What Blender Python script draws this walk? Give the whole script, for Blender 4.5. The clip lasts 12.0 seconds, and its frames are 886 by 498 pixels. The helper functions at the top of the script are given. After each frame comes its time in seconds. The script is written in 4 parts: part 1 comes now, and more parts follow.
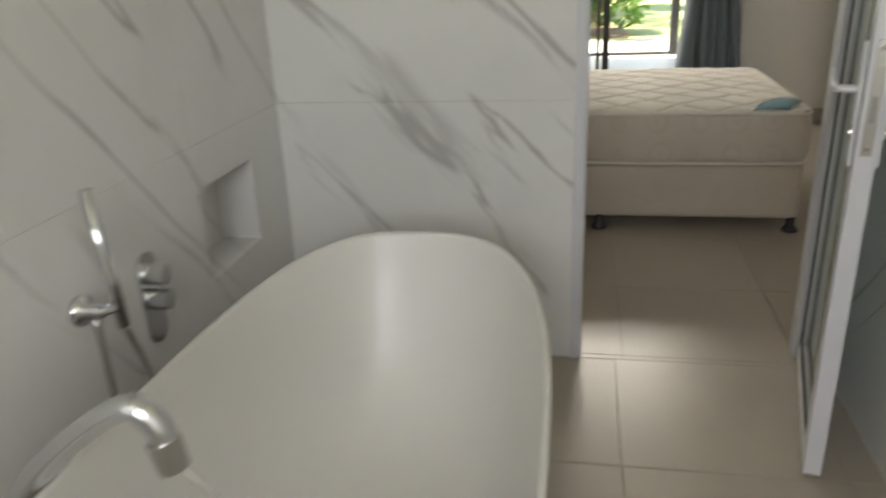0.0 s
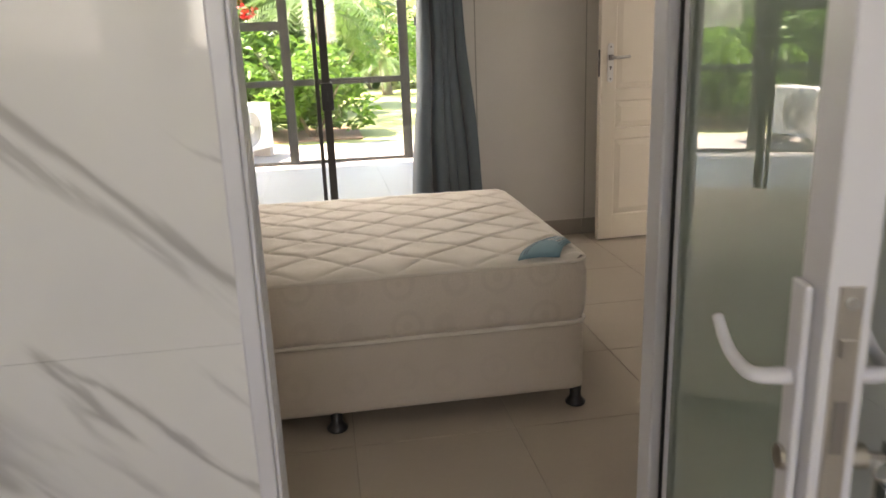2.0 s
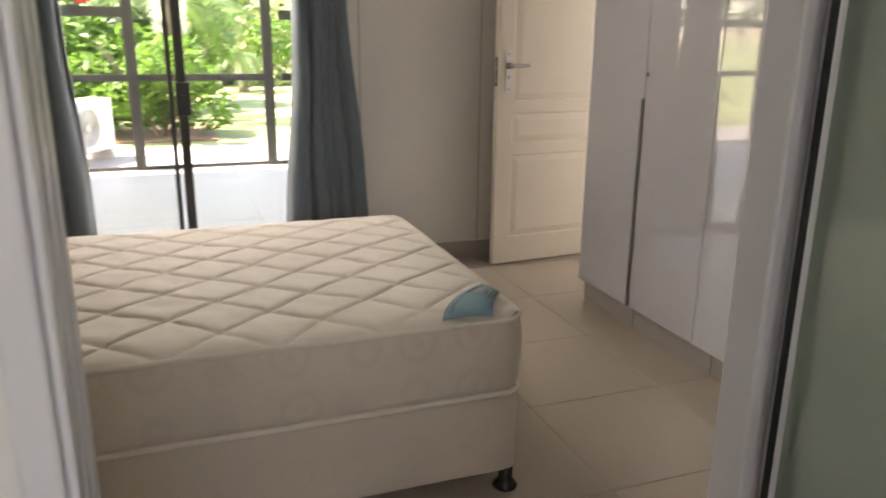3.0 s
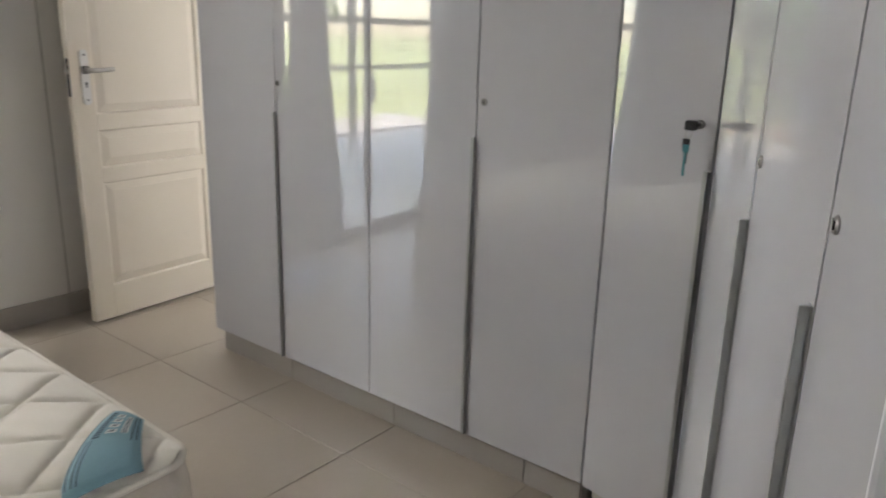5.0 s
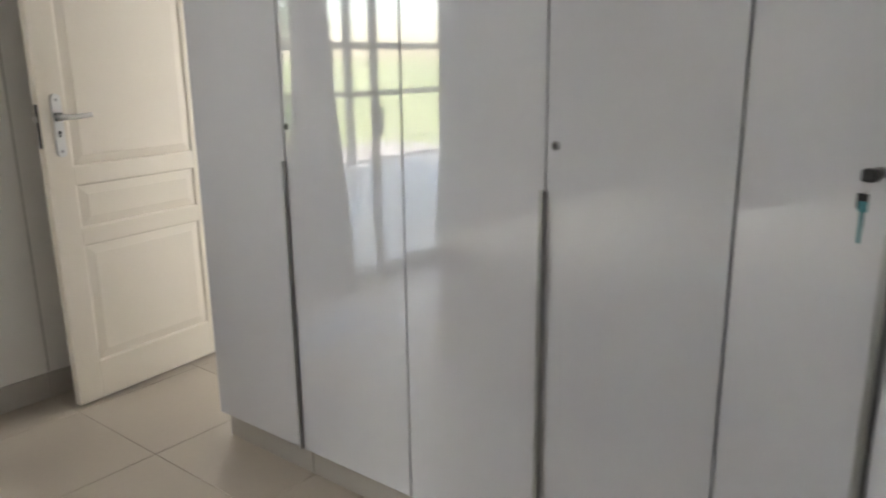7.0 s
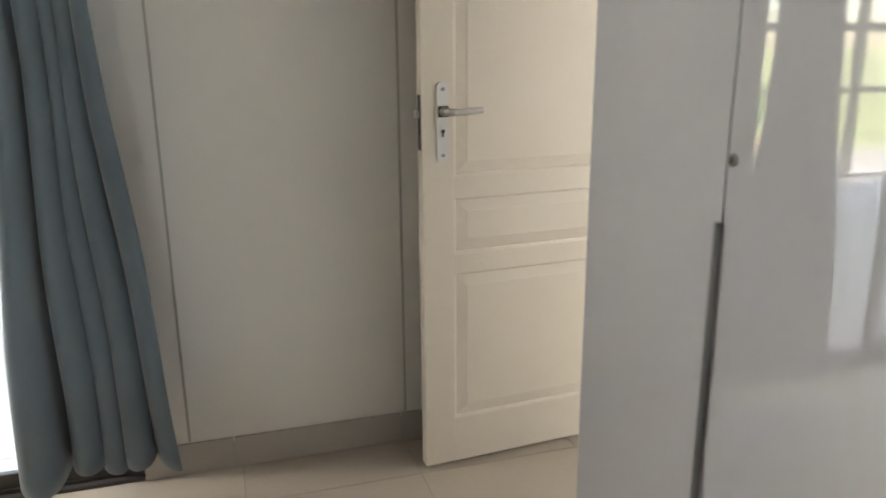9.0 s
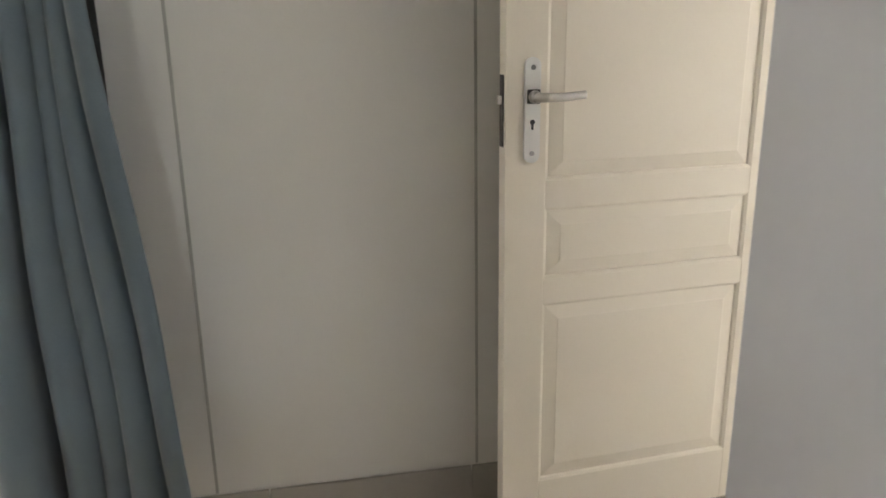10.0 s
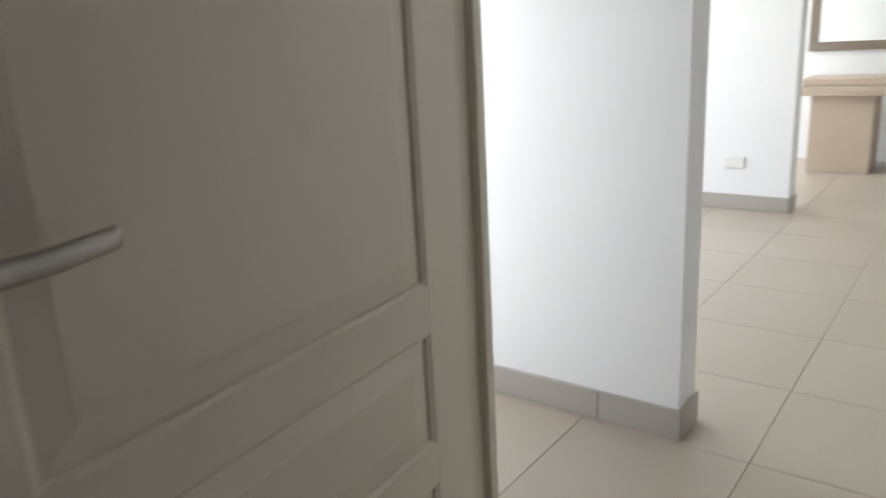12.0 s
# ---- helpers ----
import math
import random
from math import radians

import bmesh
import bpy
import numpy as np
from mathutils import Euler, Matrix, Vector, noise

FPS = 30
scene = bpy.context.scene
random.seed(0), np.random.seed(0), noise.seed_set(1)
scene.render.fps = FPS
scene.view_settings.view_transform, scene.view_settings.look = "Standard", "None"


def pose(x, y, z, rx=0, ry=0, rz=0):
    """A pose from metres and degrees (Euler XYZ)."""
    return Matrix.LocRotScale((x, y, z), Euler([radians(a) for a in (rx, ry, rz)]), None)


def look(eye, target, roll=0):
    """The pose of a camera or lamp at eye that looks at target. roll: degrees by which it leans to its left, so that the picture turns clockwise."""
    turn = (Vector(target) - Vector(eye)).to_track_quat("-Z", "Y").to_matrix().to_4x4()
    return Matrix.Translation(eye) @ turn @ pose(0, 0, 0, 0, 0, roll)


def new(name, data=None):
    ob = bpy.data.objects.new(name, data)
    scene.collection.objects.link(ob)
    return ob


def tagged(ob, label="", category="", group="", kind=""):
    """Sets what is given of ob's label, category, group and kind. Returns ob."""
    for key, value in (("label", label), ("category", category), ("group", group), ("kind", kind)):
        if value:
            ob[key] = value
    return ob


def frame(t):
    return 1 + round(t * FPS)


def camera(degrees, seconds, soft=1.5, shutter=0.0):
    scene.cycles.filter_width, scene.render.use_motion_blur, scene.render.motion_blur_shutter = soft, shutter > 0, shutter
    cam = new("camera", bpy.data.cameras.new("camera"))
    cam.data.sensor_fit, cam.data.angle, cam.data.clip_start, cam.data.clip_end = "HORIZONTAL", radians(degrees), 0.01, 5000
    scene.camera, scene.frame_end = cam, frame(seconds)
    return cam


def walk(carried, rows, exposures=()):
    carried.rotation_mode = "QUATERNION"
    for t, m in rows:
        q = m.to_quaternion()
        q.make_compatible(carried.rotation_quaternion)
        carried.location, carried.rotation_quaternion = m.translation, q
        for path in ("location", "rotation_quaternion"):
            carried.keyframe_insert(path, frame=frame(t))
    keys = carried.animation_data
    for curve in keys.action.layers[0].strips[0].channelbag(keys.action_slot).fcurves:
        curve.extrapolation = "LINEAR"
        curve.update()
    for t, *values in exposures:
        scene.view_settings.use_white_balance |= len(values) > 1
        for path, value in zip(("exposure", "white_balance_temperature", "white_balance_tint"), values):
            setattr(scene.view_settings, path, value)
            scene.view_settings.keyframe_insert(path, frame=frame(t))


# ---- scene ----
cam = camera(61.3, 12.0, soft=1.6, shutter=0.4)

EXPOSURE = [(0.0, 2.74, 7300, 11), (1.5, 2.75, 7500, 15), (2.5, 2.9, 7700, 21), (3.5, 2.9, 7100, 18), (5.5, 3.2, 6500, 13), (7.5, 3.26, 6500, 12), (9.5, 3.18, 6800, 12), (10.5, 3.3, 6700, 12), (11.0, 2.68, 6000, 11), (11.5, 2.1, 6300, 11), (12.0, 1.55, 6400, 10)]
PATH = [
    (0, (0.191, -0.241, 1.265), (-0.16, 1.585, 0.527), -2.6),
    (0.5, (0.282, 0.009, 1.283), (0.188, 1.898, 0.635), -0.9),
    (1, (0.322, 0.228, 1.3), (0.362, 2.153, 0.757), -1.8),
    (1.5, (0.294, 0.527, 1.327), (0.499, 2.444, 0.794), -3.0),
    (2, (0.326, 0.845, 1.294), (0.618, 2.749, 0.754), -2.2),
    (2.5, (0.332, 1.155, 1.282), (0.708, 3.039, 0.728), -0.5),
    (3, (0.298, 1.428, 1.301), (0.956, 3.236, 0.755), 0.6),
    (3.5, (0.355, 1.661, 1.314), (1.208, 3.387, 0.773), -0.3),
    (3.7, (0.366, 1.748, 1.326), (1.291, 3.436, 0.781), 0.0),
    (5.3, (0.537, 2.073, 1.335), (2.104, 3.189, 0.786), 2.4),
    (5.5, (0.567, 2.095, 1.337), (2.16, 3.174, 0.792), 3.2),
    (6, (0.635, 2.183, 1.347), (2.314, 3.143, 0.839), 4.5),
    (6.5, (0.693, 2.345, 1.358), (2.332, 3.378, 0.86), 2.6),
    (7, (0.765, 2.459, 1.35), (2.286, 3.659, 0.851), -0.7),
    (7.5, (0.92, 2.634, 1.365), (2.221, 4.055, 0.842), 0.1),
    (7.7, (0.981, 2.7, 1.357), (2.202, 4.193, 0.83), 0.0),
    (9.3, (1.511, 3.343, 1.304), (1.948, 5.222, 0.777), -0.3),
    (9.5, (1.525, 3.432, 1.287), (1.914, 5.319, 0.746), -0.3),
    (10, (1.575, 3.684, 1.283), (1.928, 5.575, 0.734), -0.9),
    (10.5, (1.64, 3.945, 1.277), (2.056, 5.826, 0.736), -1.2),
    (11, (1.699, 4.233, 1.268), (2.412, 6.013, 0.699), -1.9),
    (11.5, (1.745, 4.524, 1.259), (2.971, 5.995, 0.68), -2.8),
    (12, (1.914, 4.758, 1.28), (3.452, 5.918, 0.742), -3.1),
]
walk(cam, [(t, look(eye, target, roll)) for t, eye, target, roll in PATH], EXPOSURE)

# ---- world, sun, light through the openings ----
world = bpy.data.worlds.new("sky")
scene.world = world
world.use_nodes = True
wn = world.node_tree
sky = wn.nodes.new("ShaderNodeTexSky")
sky.sky_type, sky.sun_disc = "NISHITA", False
sky.sun_elevation, sky.sun_rotation = radians(58), radians(285)
wn.links.new(sky.outputs["Color"], wn.nodes["Background"].inputs["Color"])
wn.nodes["Background"].inputs["Strength"].default_value = 0.15
sun_data = bpy.data.lights.new("sun", "SUN")
sun_data.energy, sun_data.angle, sun_data.color = 5.0, radians(0.6), (1.0, 0.96, 0.9)
sun = new("sun", sun_data)
sun.matrix_world = look((-6, 12.6, 10), (0, 11, 0))


def opening_light(name, eye, target, w, h, watts, colour=(1, 1, 1)):
    """Skylight that enters by an opening."""
    d = bpy.data.lights.new(name, "AREA")
    d.shape, d.size, d.size_y, d.energy, d.color = "RECTANGLE", w, h, watts, colour
    ob = new(name, d)
    ob.matrix_world = look(eye, target)
    return ob


opening_light("skylight_sliding_door", (0.37, 5.72, 1.93), (0.37, 4.6, 0.9), 1.5, 0.34, 5.5, (1.0, 0.98, 0.95))
opening_light("skylight_bathroom_window", (0.1, -2.13, 1.75), (0.1, 0.0, 1.2), 1.1, 0.9, 3.4, (0.97, 0.98, 1.0))
opening_light("skylight_hall_window", (2.95, 7.1, 1.25), (4.5, 7.1, 1.1), 1.5, 1.8, 10.5, (0.97, 0.98, 1.0))
# added lamp in an unseen opening, brightens the hall and lounge floor
opening_light("added_lounge_light", (5.8, 8.16, 1.4), (5.8, 6.0, 1.0), 2.5, 1.8, 27, (0.97, 0.98, 1.0))
# fill lamp added to lift the dark console end; its opening is unseen
opening_light("added_console_light", (8.6, 8.16, 1.4), (8.6, 6.0, 0.8), 1.3, 1.8, 26, (0.97, 0.98, 1.0))


# ---- materials ----
def material(name, colour, rough=0.5, metal=0.0, grain=0.0, scale=20.0, blotch=0.0, bump=0.0, second=None, random_tint=0.0, coat=0.0, sheen=0.0):
    """A principled material with variation at two scales and fine relief."""
    m = bpy.data.materials.new(name)
    m.use_nodes = True
    t = m.node_tree
    b = t.nodes["Principled BSDF"]
    b.inputs["Roughness"].default_value, b.inputs["Metallic"].default_value = rough, metal
    b.inputs["Coat Weight"].default_value = coat
    b.inputs["Coat Roughness"].default_value = 0.05
    b.inputs["Sheen Weight"].default_value = sheen
    co = t.nodes.new("ShaderNodeTexCoord")
    big = t.nodes.new("ShaderNodeTexNoise")
    big.inputs["Scale"].default_value, big.inputs["Detail"].default_value = scale * 0.12, 4
    fine = t.nodes.new("ShaderNodeTexNoise")
    fine.inputs["Scale"].default_value, fine.inputs["Detail"].default_value = scale * 4, 5
    geo = t.nodes.new("ShaderNodeNewGeometry")
    for n in (big, fine):
        t.links.new(geo.outputs["Position"], n.inputs["Vector"])
    dark = second or tuple(c * 0.72 for c in colour)
    mix1 = t.nodes.new("ShaderNodeMix")
    mix1.data_type = "RGBA"
    mix1.inputs["A"].default_value, mix1.inputs["B"].default_value = (*colour, 1), (*dark, 1)
    ramp = t.nodes.new("ShaderNodeMapRange")
    ramp.inputs["From Min"].default_value, ramp.inputs["From Max"].default_value = 0.22, 0.82
    ramp.inputs["To Max"].default_value = blotch
    t.links.new(big.outputs["Fac"], ramp.inputs["Value"])
    t.links.new(ramp.outputs["Result"], mix1.inputs["Factor"])
    mix2 = t.nodes.new("ShaderNodeMix")
    mix2.data_type = "RGBA"
    mix2.inputs["B"].default_value = (*dark, 1)
    ramp2 = t.nodes.new("ShaderNodeMapRange")
    ramp2.inputs["From Min"].default_value, ramp2.inputs["From Max"].default_value = 0.4, 0.75
    ramp2.inputs["To Max"].default_value = grain
    t.links.new(fine.outputs["Fac"], ramp2.inputs["Value"])
    t.links.new(ramp2.outputs["Result"], mix2.inputs["Factor"])
    t.links.new(mix1.outputs["Result"], mix2.inputs["A"])
    out = mix2.outputs["Result"]
    if random_tint:
        info = t.nodes.new("ShaderNodeObjectInfo")
        hsv = t.nodes.new("ShaderNodeHueSaturation")
        r = t.nodes.new("ShaderNodeMapRange")
        r.inputs["To Min"].default_value, r.inputs["To Max"].default_value = 1 - random_tint, 1 + random_tint
        t.links.new(info.outputs["Random"], r.inputs["Value"])
        t.links.new(r.outputs["Result"], hsv.inputs["Value"])
        t.links.new(out, hsv.inputs["Color"])
        out = hsv.outputs["Color"]
    t.links.new(out, b.inputs["Base Color"])
    rr = t.nodes.new("ShaderNodeMapRange")
    rr.inputs["To Min"].default_value, rr.inputs["To Max"].default_value = rough * 0.8, min(1, rough * 1.2)
    t.links.new(big.outputs["Fac"], rr.inputs["Value"])
    t.links.new(rr.outputs["Result"], b.inputs["Roughness"])
    if bump:
        bn = t.nodes.new("ShaderNodeBump")
        bn.inputs["Strength"].default_value, bn.inputs["Distance"].default_value = bump, 0.002
        t.links.new(fine.outputs["Fac"], bn.inputs["Height"])
        t.links.new(bn.outputs["Normal"], b.inputs["Normal"])
    return m


def marble_material():
    """Polished white porcelain with soft grey diagonal veins."""
    m = bpy.data.materials.new("polished_marble")
    m.use_nodes = True
    t = m.node_tree
    b = t.nodes["Principled BSDF"]
    b.inputs["Roughness"].default_value = 0.07
    b.inputs["IOR"].default_value = 1.5
    geo = t.nodes.new("ShaderNodeNewGeometry")
    mapn = t.nodes.new("ShaderNodeMapping")
    mapn.inputs["Rotation"].default_value = (radians(38), radians(38), radians(20))
    t.links.new(geo.outputs["Position"], mapn.inputs["Vector"])
    def dot(vec):
        d = t.nodes.new("ShaderNodeVectorMath")
        d.operation = "DOT_PRODUCT"
        d.inputs[1].default_value = vec
        t.links.new(geo.outputs["Position"], d.inputs[0])
        return d.outputs["Value"]

    fields = []
    for across, along, width, off in ((1.7, 0.22, 0.028, 3.0), (3.3, 0.40, 0.022, 9.4)):
        st = t.nodes.new("ShaderNodeCombineXYZ")
        t.links.new(dot((across, across, across * 0.9)), st.inputs[0])
        t.links.new(dot((along, along, -along * 1.1)), st.inputs[1])
        st.inputs[2].default_value = off
        n = t.nodes.new("ShaderNodeTexNoise")
        n.inputs["Scale"].default_value, n.inputs["Detail"].default_value = 1.0, 7
        n.inputs["Roughness"].default_value, n.inputs["Distortion"].default_value = 0.46, 0.0
        t.links.new(st.outputs["Vector"], n.inputs["Vector"])
        d = t.nodes.new("ShaderNodeMath")
        d.operation = "SUBTRACT"
        d.inputs[1].default_value = 0.5
        t.links.new(n.outputs["Fac"], d.inputs[0])
        ab = t.nodes.new("ShaderNodeMath")
        ab.operation = "ABSOLUTE"
        t.links.new(d.outputs[0], ab.inputs[0])
        r = t.nodes.new("ShaderNodeMapRange")
        r.interpolation_type = "SMOOTHERSTEP"
        r.inputs["From Min"].default_value, r.inputs["From Max"].default_value = 0.0, width
        r.inputs["To Min"].default_value, r.inputs["To Max"].default_value = 1.0, 0.0
        t.links.new(ab.outputs[0], r.inputs["Value"])
        gate = t.nodes.new("ShaderNodeTexNoise")
        gate.inputs["Scale"].default_value = 2.6
        t.links.new(st.outputs["Vector"], gate.inputs["Vector"])
        g = t.nodes.new("ShaderNodeMapRange")
        g.inputs["From Min"].default_value, g.inputs["From Max"].default_value = 0.47, 0.62
        t.links.new(gate.outputs["Fac"], g.inputs["Value"])
        mul = t.nodes.new("ShaderNodeMath")
        mul.operation = "MULTIPLY"
        core = t.nodes.new("ShaderNodeMath")
        core.operation = "POWER"
        core.inputs[1].default_value = 5.0
        t.links.new(r.outputs["Result"], core.inputs[0])
        blend = t.nodes.new("ShaderNodeMath")
        blend.operation = "MULTIPLY_ADD"
        blend.inputs[1].default_value = 0.32
        t.links.new(r.outputs["Result"], blend.inputs[0])
        half = t.nodes.new("ShaderNodeMath")
        half.operation = "MULTIPLY"
        half.inputs[1].default_value = 0.6
        t.links.new(core.outputs[0], half.inputs[0])
        t.links.new(half.outputs[0], blend.inputs[2])
        t.links.new(blend.outputs[0], mul.inputs[0])
        t.links.new(g.outputs["Result"], mul.inputs[1])
        fields.append(mul)
    mx = t.nodes.new("ShaderNodeMath")
    mx.operation = "MAXIMUM"
    for i, f in enumerate(fields):
        t.links.new(f.outputs[0], mx.inputs[i])
    cloud = t.nodes.new("ShaderNodeTexNoise")
    cloud.inputs["Scale"].default_value, cloud.inputs["Detail"].default_value = 1.8, 5
    t.links.new(mapn.outputs["Vector"], cloud.inputs["Vector"])
    base = t.nodes.new("ShaderNodeMix")
    base.data_type = "RGBA"
    base.inputs["A"].default_value, base.inputs["B"].default_value = (0.84, 0.835, 0.82, 1), (0.75, 0.745, 0.735, 1)
    cr = t.nodes.new("ShaderNodeMapRange")
    cr.inputs["From Min"].default_value, cr.inputs["From Max"].default_value = 0.4, 0.75
    t.links.new(cloud.outputs["Fac"], cr.inputs["Value"])
    t.links.new(cr.outputs["Result"], base.inputs["Factor"])
    vein = t.nodes.new("ShaderNodeMix")
    vein.data_type = "RGBA"
    vein.inputs["B"].default_value = (0.20, 0.19, 0.18, 1)
    sc2 = t.nodes.new("ShaderNodeMath")
    sc2.operation = "MULTIPLY"
    sc2.inputs[1].default_value = 0.55
    t.links.new(mx.outputs[0], sc2.inputs[0])
    t.links.new(sc2.outputs[0], vein.inputs["Factor"])
    t.links.new(base.outputs["Result"], vein.inputs["A"])
    t.links.new(vein.outputs["Result"], b.inputs["Base Color"])
    return m


def glass_material(name, colour=(0.96, 0.98, 0.97), rough=0.0):
    m = bpy.data.materials.new(name)
    m.use_nodes = True
    b = m.node_tree.nodes["Principled BSDF"]
    b.inputs["Base Color"].default_value = (*colour, 1)
    b.inputs["Roughness"].default_value, b.inputs["IOR"].default_value = rough, 1.5
    b.inputs["Transmission Weight"].default_value = 1.0
    return m


MARBLE = marble_material()
FLOOR_TILE = material("glazed_floor_tile", (0.45, 0.395, 0.325), 0.34, grain=0.10, scale=14, blotch=0.22, bump=0.05, random_tint=0.03)
GROUT = material("grout", (0.36, 0.315, 0.26), 0.9, grain=0.3, scale=60, blotch=0.3)
PAINT = material("wall_paint", (0.75, 0.73, 0.69), 0.6, grain=0.06, scale=40, blotch=0.10, bump=0.12)
WHITE_PAINT = material("hall_paint", (0.82, 0.82, 0.82), 0.6, grain=0.05, scale=40, blotch=0.08, bump=0.12)
CEILING = material("ceiling_paint", (0.80, 0.79, 0.77), 0.7, grain=0.05, scale=30, blotch=0.08, bump=0.1)
SKIRT = material("skirting_tile", (0.42, 0.39, 0.35), 0.35, grain=0.15, scale=20, blotch=0.3, random_tint=0.03)
LACQUER = material("gloss_white_lacquer", (0.58, 0.58, 0.605), 0.035, grain=0.0, scale=6, blotch=0.03)
PLINTH = material("plinth_laminate", (0.42, 0.41, 0.37), 0.4, grain=0.1, scale=20, blotch=0.15)
LACQUER.node_tree.nodes["Principled BSDF"].inputs["IOR"].default_value = 1.95
ALU = material("white_powder_coated_aluminium", (0.72, 0.72, 0.76), 0.35, grain=0.04, scale=60, blotch=0.08, bump=0.05)
ALU_GREY = material("brushed_aluminium_strip", (0.42, 0.43, 0.43), 0.35, 0.85, grain=0.15, scale=60, blotch=0.1)
CHROME = material("chrome", (0.72, 0.74, 0.76), 0.08, 1.0, grain=0.02, scale=30, blotch=0.08)
STEEL = material("satin_steel", (0.52, 0.50, 0.47), 0.3, 1.0, grain=0.12, scale=60, blotch=0.15)
GUNMETAL = material("worn_grey_metal", (0.34, 0.33, 0.32), 0.35, 1.0, grain=0.15, scale=60, blotch=0.2)
DARK_STEEL = material("dark_painted_steel", (0.035, 0.033, 0.032), 0.4, grain=0.3, scale=40, blotch=0.2, second=(0.08, 0.07, 0.06))
RUBBER = material("black_rubber", (0.012, 0.012, 0.012), 0.6, grain=0.3, scale=50, blotch=0.2, second=(0.03, 0.03, 0.03))
BLACK = material("black_plastic", (0.01, 0.01, 0.011), 0.3, grain=0.2, scale=60, blotch=0.2, second=(0.03, 0.03, 0.03))
DOOR_PAINT = material("cream_door_paint", (0.80, 0.735, 0.625), 0.38, grain=0.06, scale=35, blotch=0.10, bump=0.08)
TUB_WHITE = material("matt_white_stone_resin", (0.80, 0.78, 0.75), 0.3, grain=0.03, scale=20, blotch=0.05)
TICKING = material("mattress_ticking", (0.72, 0.67, 0.58), 0.85, grain=0.25, scale=120, blotch=0.15, bump=0.5, sheen=0.3)
BORDER = material("mattress_border_damask", (0.60, 0.53, 0.45), 0.8, grain=0.25, scale=40, blotch=0.35, bump=0.5, sheen=0.3)
BASE_CLOTH = material("bed_base_cloth", (0.56, 0.49, 0.41), 0.85, grain=0.3, scale=50, blotch=0.35, bump=0.5, sheen=0.3)
LABEL_BLUE = material("woven_blue_label", (0.20, 0.36, 0.42), 0.6, grain=0.3, scale=60, blotch=0.25, bump=0.2)
LABEL_DARK = material("label_ink", (0.03, 0.06, 0.09), 0.7, grain=0.2, scale=60, blotch=0.2)
LABEL_PALE = material("label_pale_thread", (0.62, 0.66, 0.64), 0.7, grain=0.2, scale=60, blotch=0.2)


def damask(m, pale, scale=7.0, amount=0.35):
    """Woven medallions, a little paler than the ground."""
    t = m.node_tree
    b = t.nodes["Principled BSDF"]
    src = b.inputs["Base Color"].links[0].from_socket
    geo = t.nodes.new("ShaderNodeNewGeometry")
    vor = t.nodes.new("ShaderNodeTexVoronoi")
    vor.inputs["Scale"].default_value, vor.inputs["Randomness"].default_value = scale, 0.35
    t.links.new(geo.outputs["Position"], vor.inputs["Vector"])
    wave = t.nodes.new("ShaderNodeMath")
    wave.operation = "SINE"
    mul = t.nodes.new("ShaderNodeMath")
    mul.operation = "MULTIPLY"
    mul.inputs[1].default_value = 26.0
    t.links.new(vor.outputs["Distance"], mul.inputs[0])
    t.links.new(mul.outputs[0], wave.inputs[0])
    near = t.nodes.new("ShaderNodeMapRange")
    near.inputs["From Min"].default_value, near.inputs["From Max"].default_value = 0.42, 0.30
    t.links.new(vor.outputs["Distance"], near.inputs["Value"])
    pos = t.nodes.new("ShaderNodeMapRange")
    pos.inputs["From Min"].default_value, pos.inputs["From Max"].default_value = -0.2, 0.6
    pos.inputs["To Max"].default_value = amount
    t.links.new(wave.outputs[0], pos.inputs["Value"])
    both = t.nodes.new("ShaderNodeMath")
    both.operation = "MULTIPLY"
    t.links.new(near.outputs["Result"], both.inputs[0])
    t.links.new(pos.outputs["Result"], both.inputs[1])
    mx = t.nodes.new("ShaderNodeMix")
    mx.data_type = "RGBA"
    mx.inputs["B"].default_value = (*pale, 1)
    t.links.new(both.outputs[0], mx.inputs["Factor"])
    t.links.new(src, mx.inputs["A"])
    t.links.new(mx.outputs["Result"], b.inputs["Base Color"])


damask(BORDER, (0.42, 0.36, 0.30), 6.0, 0.22)
damask(BASE_CLOTH, (0.40, 0.34, 0.28), 6.0, 0.11)
CURTAIN = material("grey_blue_curtain", (0.145, 0.195, 0.235), 0.6, grain=0.25, scale=60, blotch=0.2, bump=0.3, sheen=0.4)
LINING = material("curtain_lining", (0.42, 0.46, 0.47), 0.5, grain=0.15, scale=60, blotch=0.15, bump=0.2, sheen=0.3)
CLEAR = glass_material("clear_glass")
GREEN_GLASS = glass_material("green_tinted_glass", (0.52, 0.63, 0.55))
GREEN_GLASS.node_tree.nodes["Principled BSDF"].inputs["Transmission Weight"].default_value = 0.4
GREEN_GLASS.node_tree.nodes["Principled BSDF"].inputs["IOR"].default_value = 1.75
MIRROR = material("mirror_silver", (0.9, 0.92, 0.91), 0.01, 1.0)
TRAVERTINE = material("travertine", (0.60, 0.50, 0.40), 0.45, grain=0.3, scale=25, blotch=0.4, bump=0.2, second=(0.42, 0.33, 0.25))
WOOD_FRAME = material("grey_wood_frame", (0.22, 0.18, 0.14), 0.5, grain=0.5, scale=30, blotch=0.4, bump=0.3)
WHITE_PLASTIC = material("white_plastic", (0.78, 0.77, 0.74), 0.4, grain=0.04, scale=40, blotch=0.08)
TEAL_PLASTIC = material("teal_key", (0.05, 0.22, 0.25), 0.35, grain=0.1, scale=50, blotch=0.1)
VERANDA_TILE = material("pale_veranda_tile", (0.54, 0.51, 0.48), 0.4, grain=0.15, scale=14, blotch=0.3, random_tint=0.03)
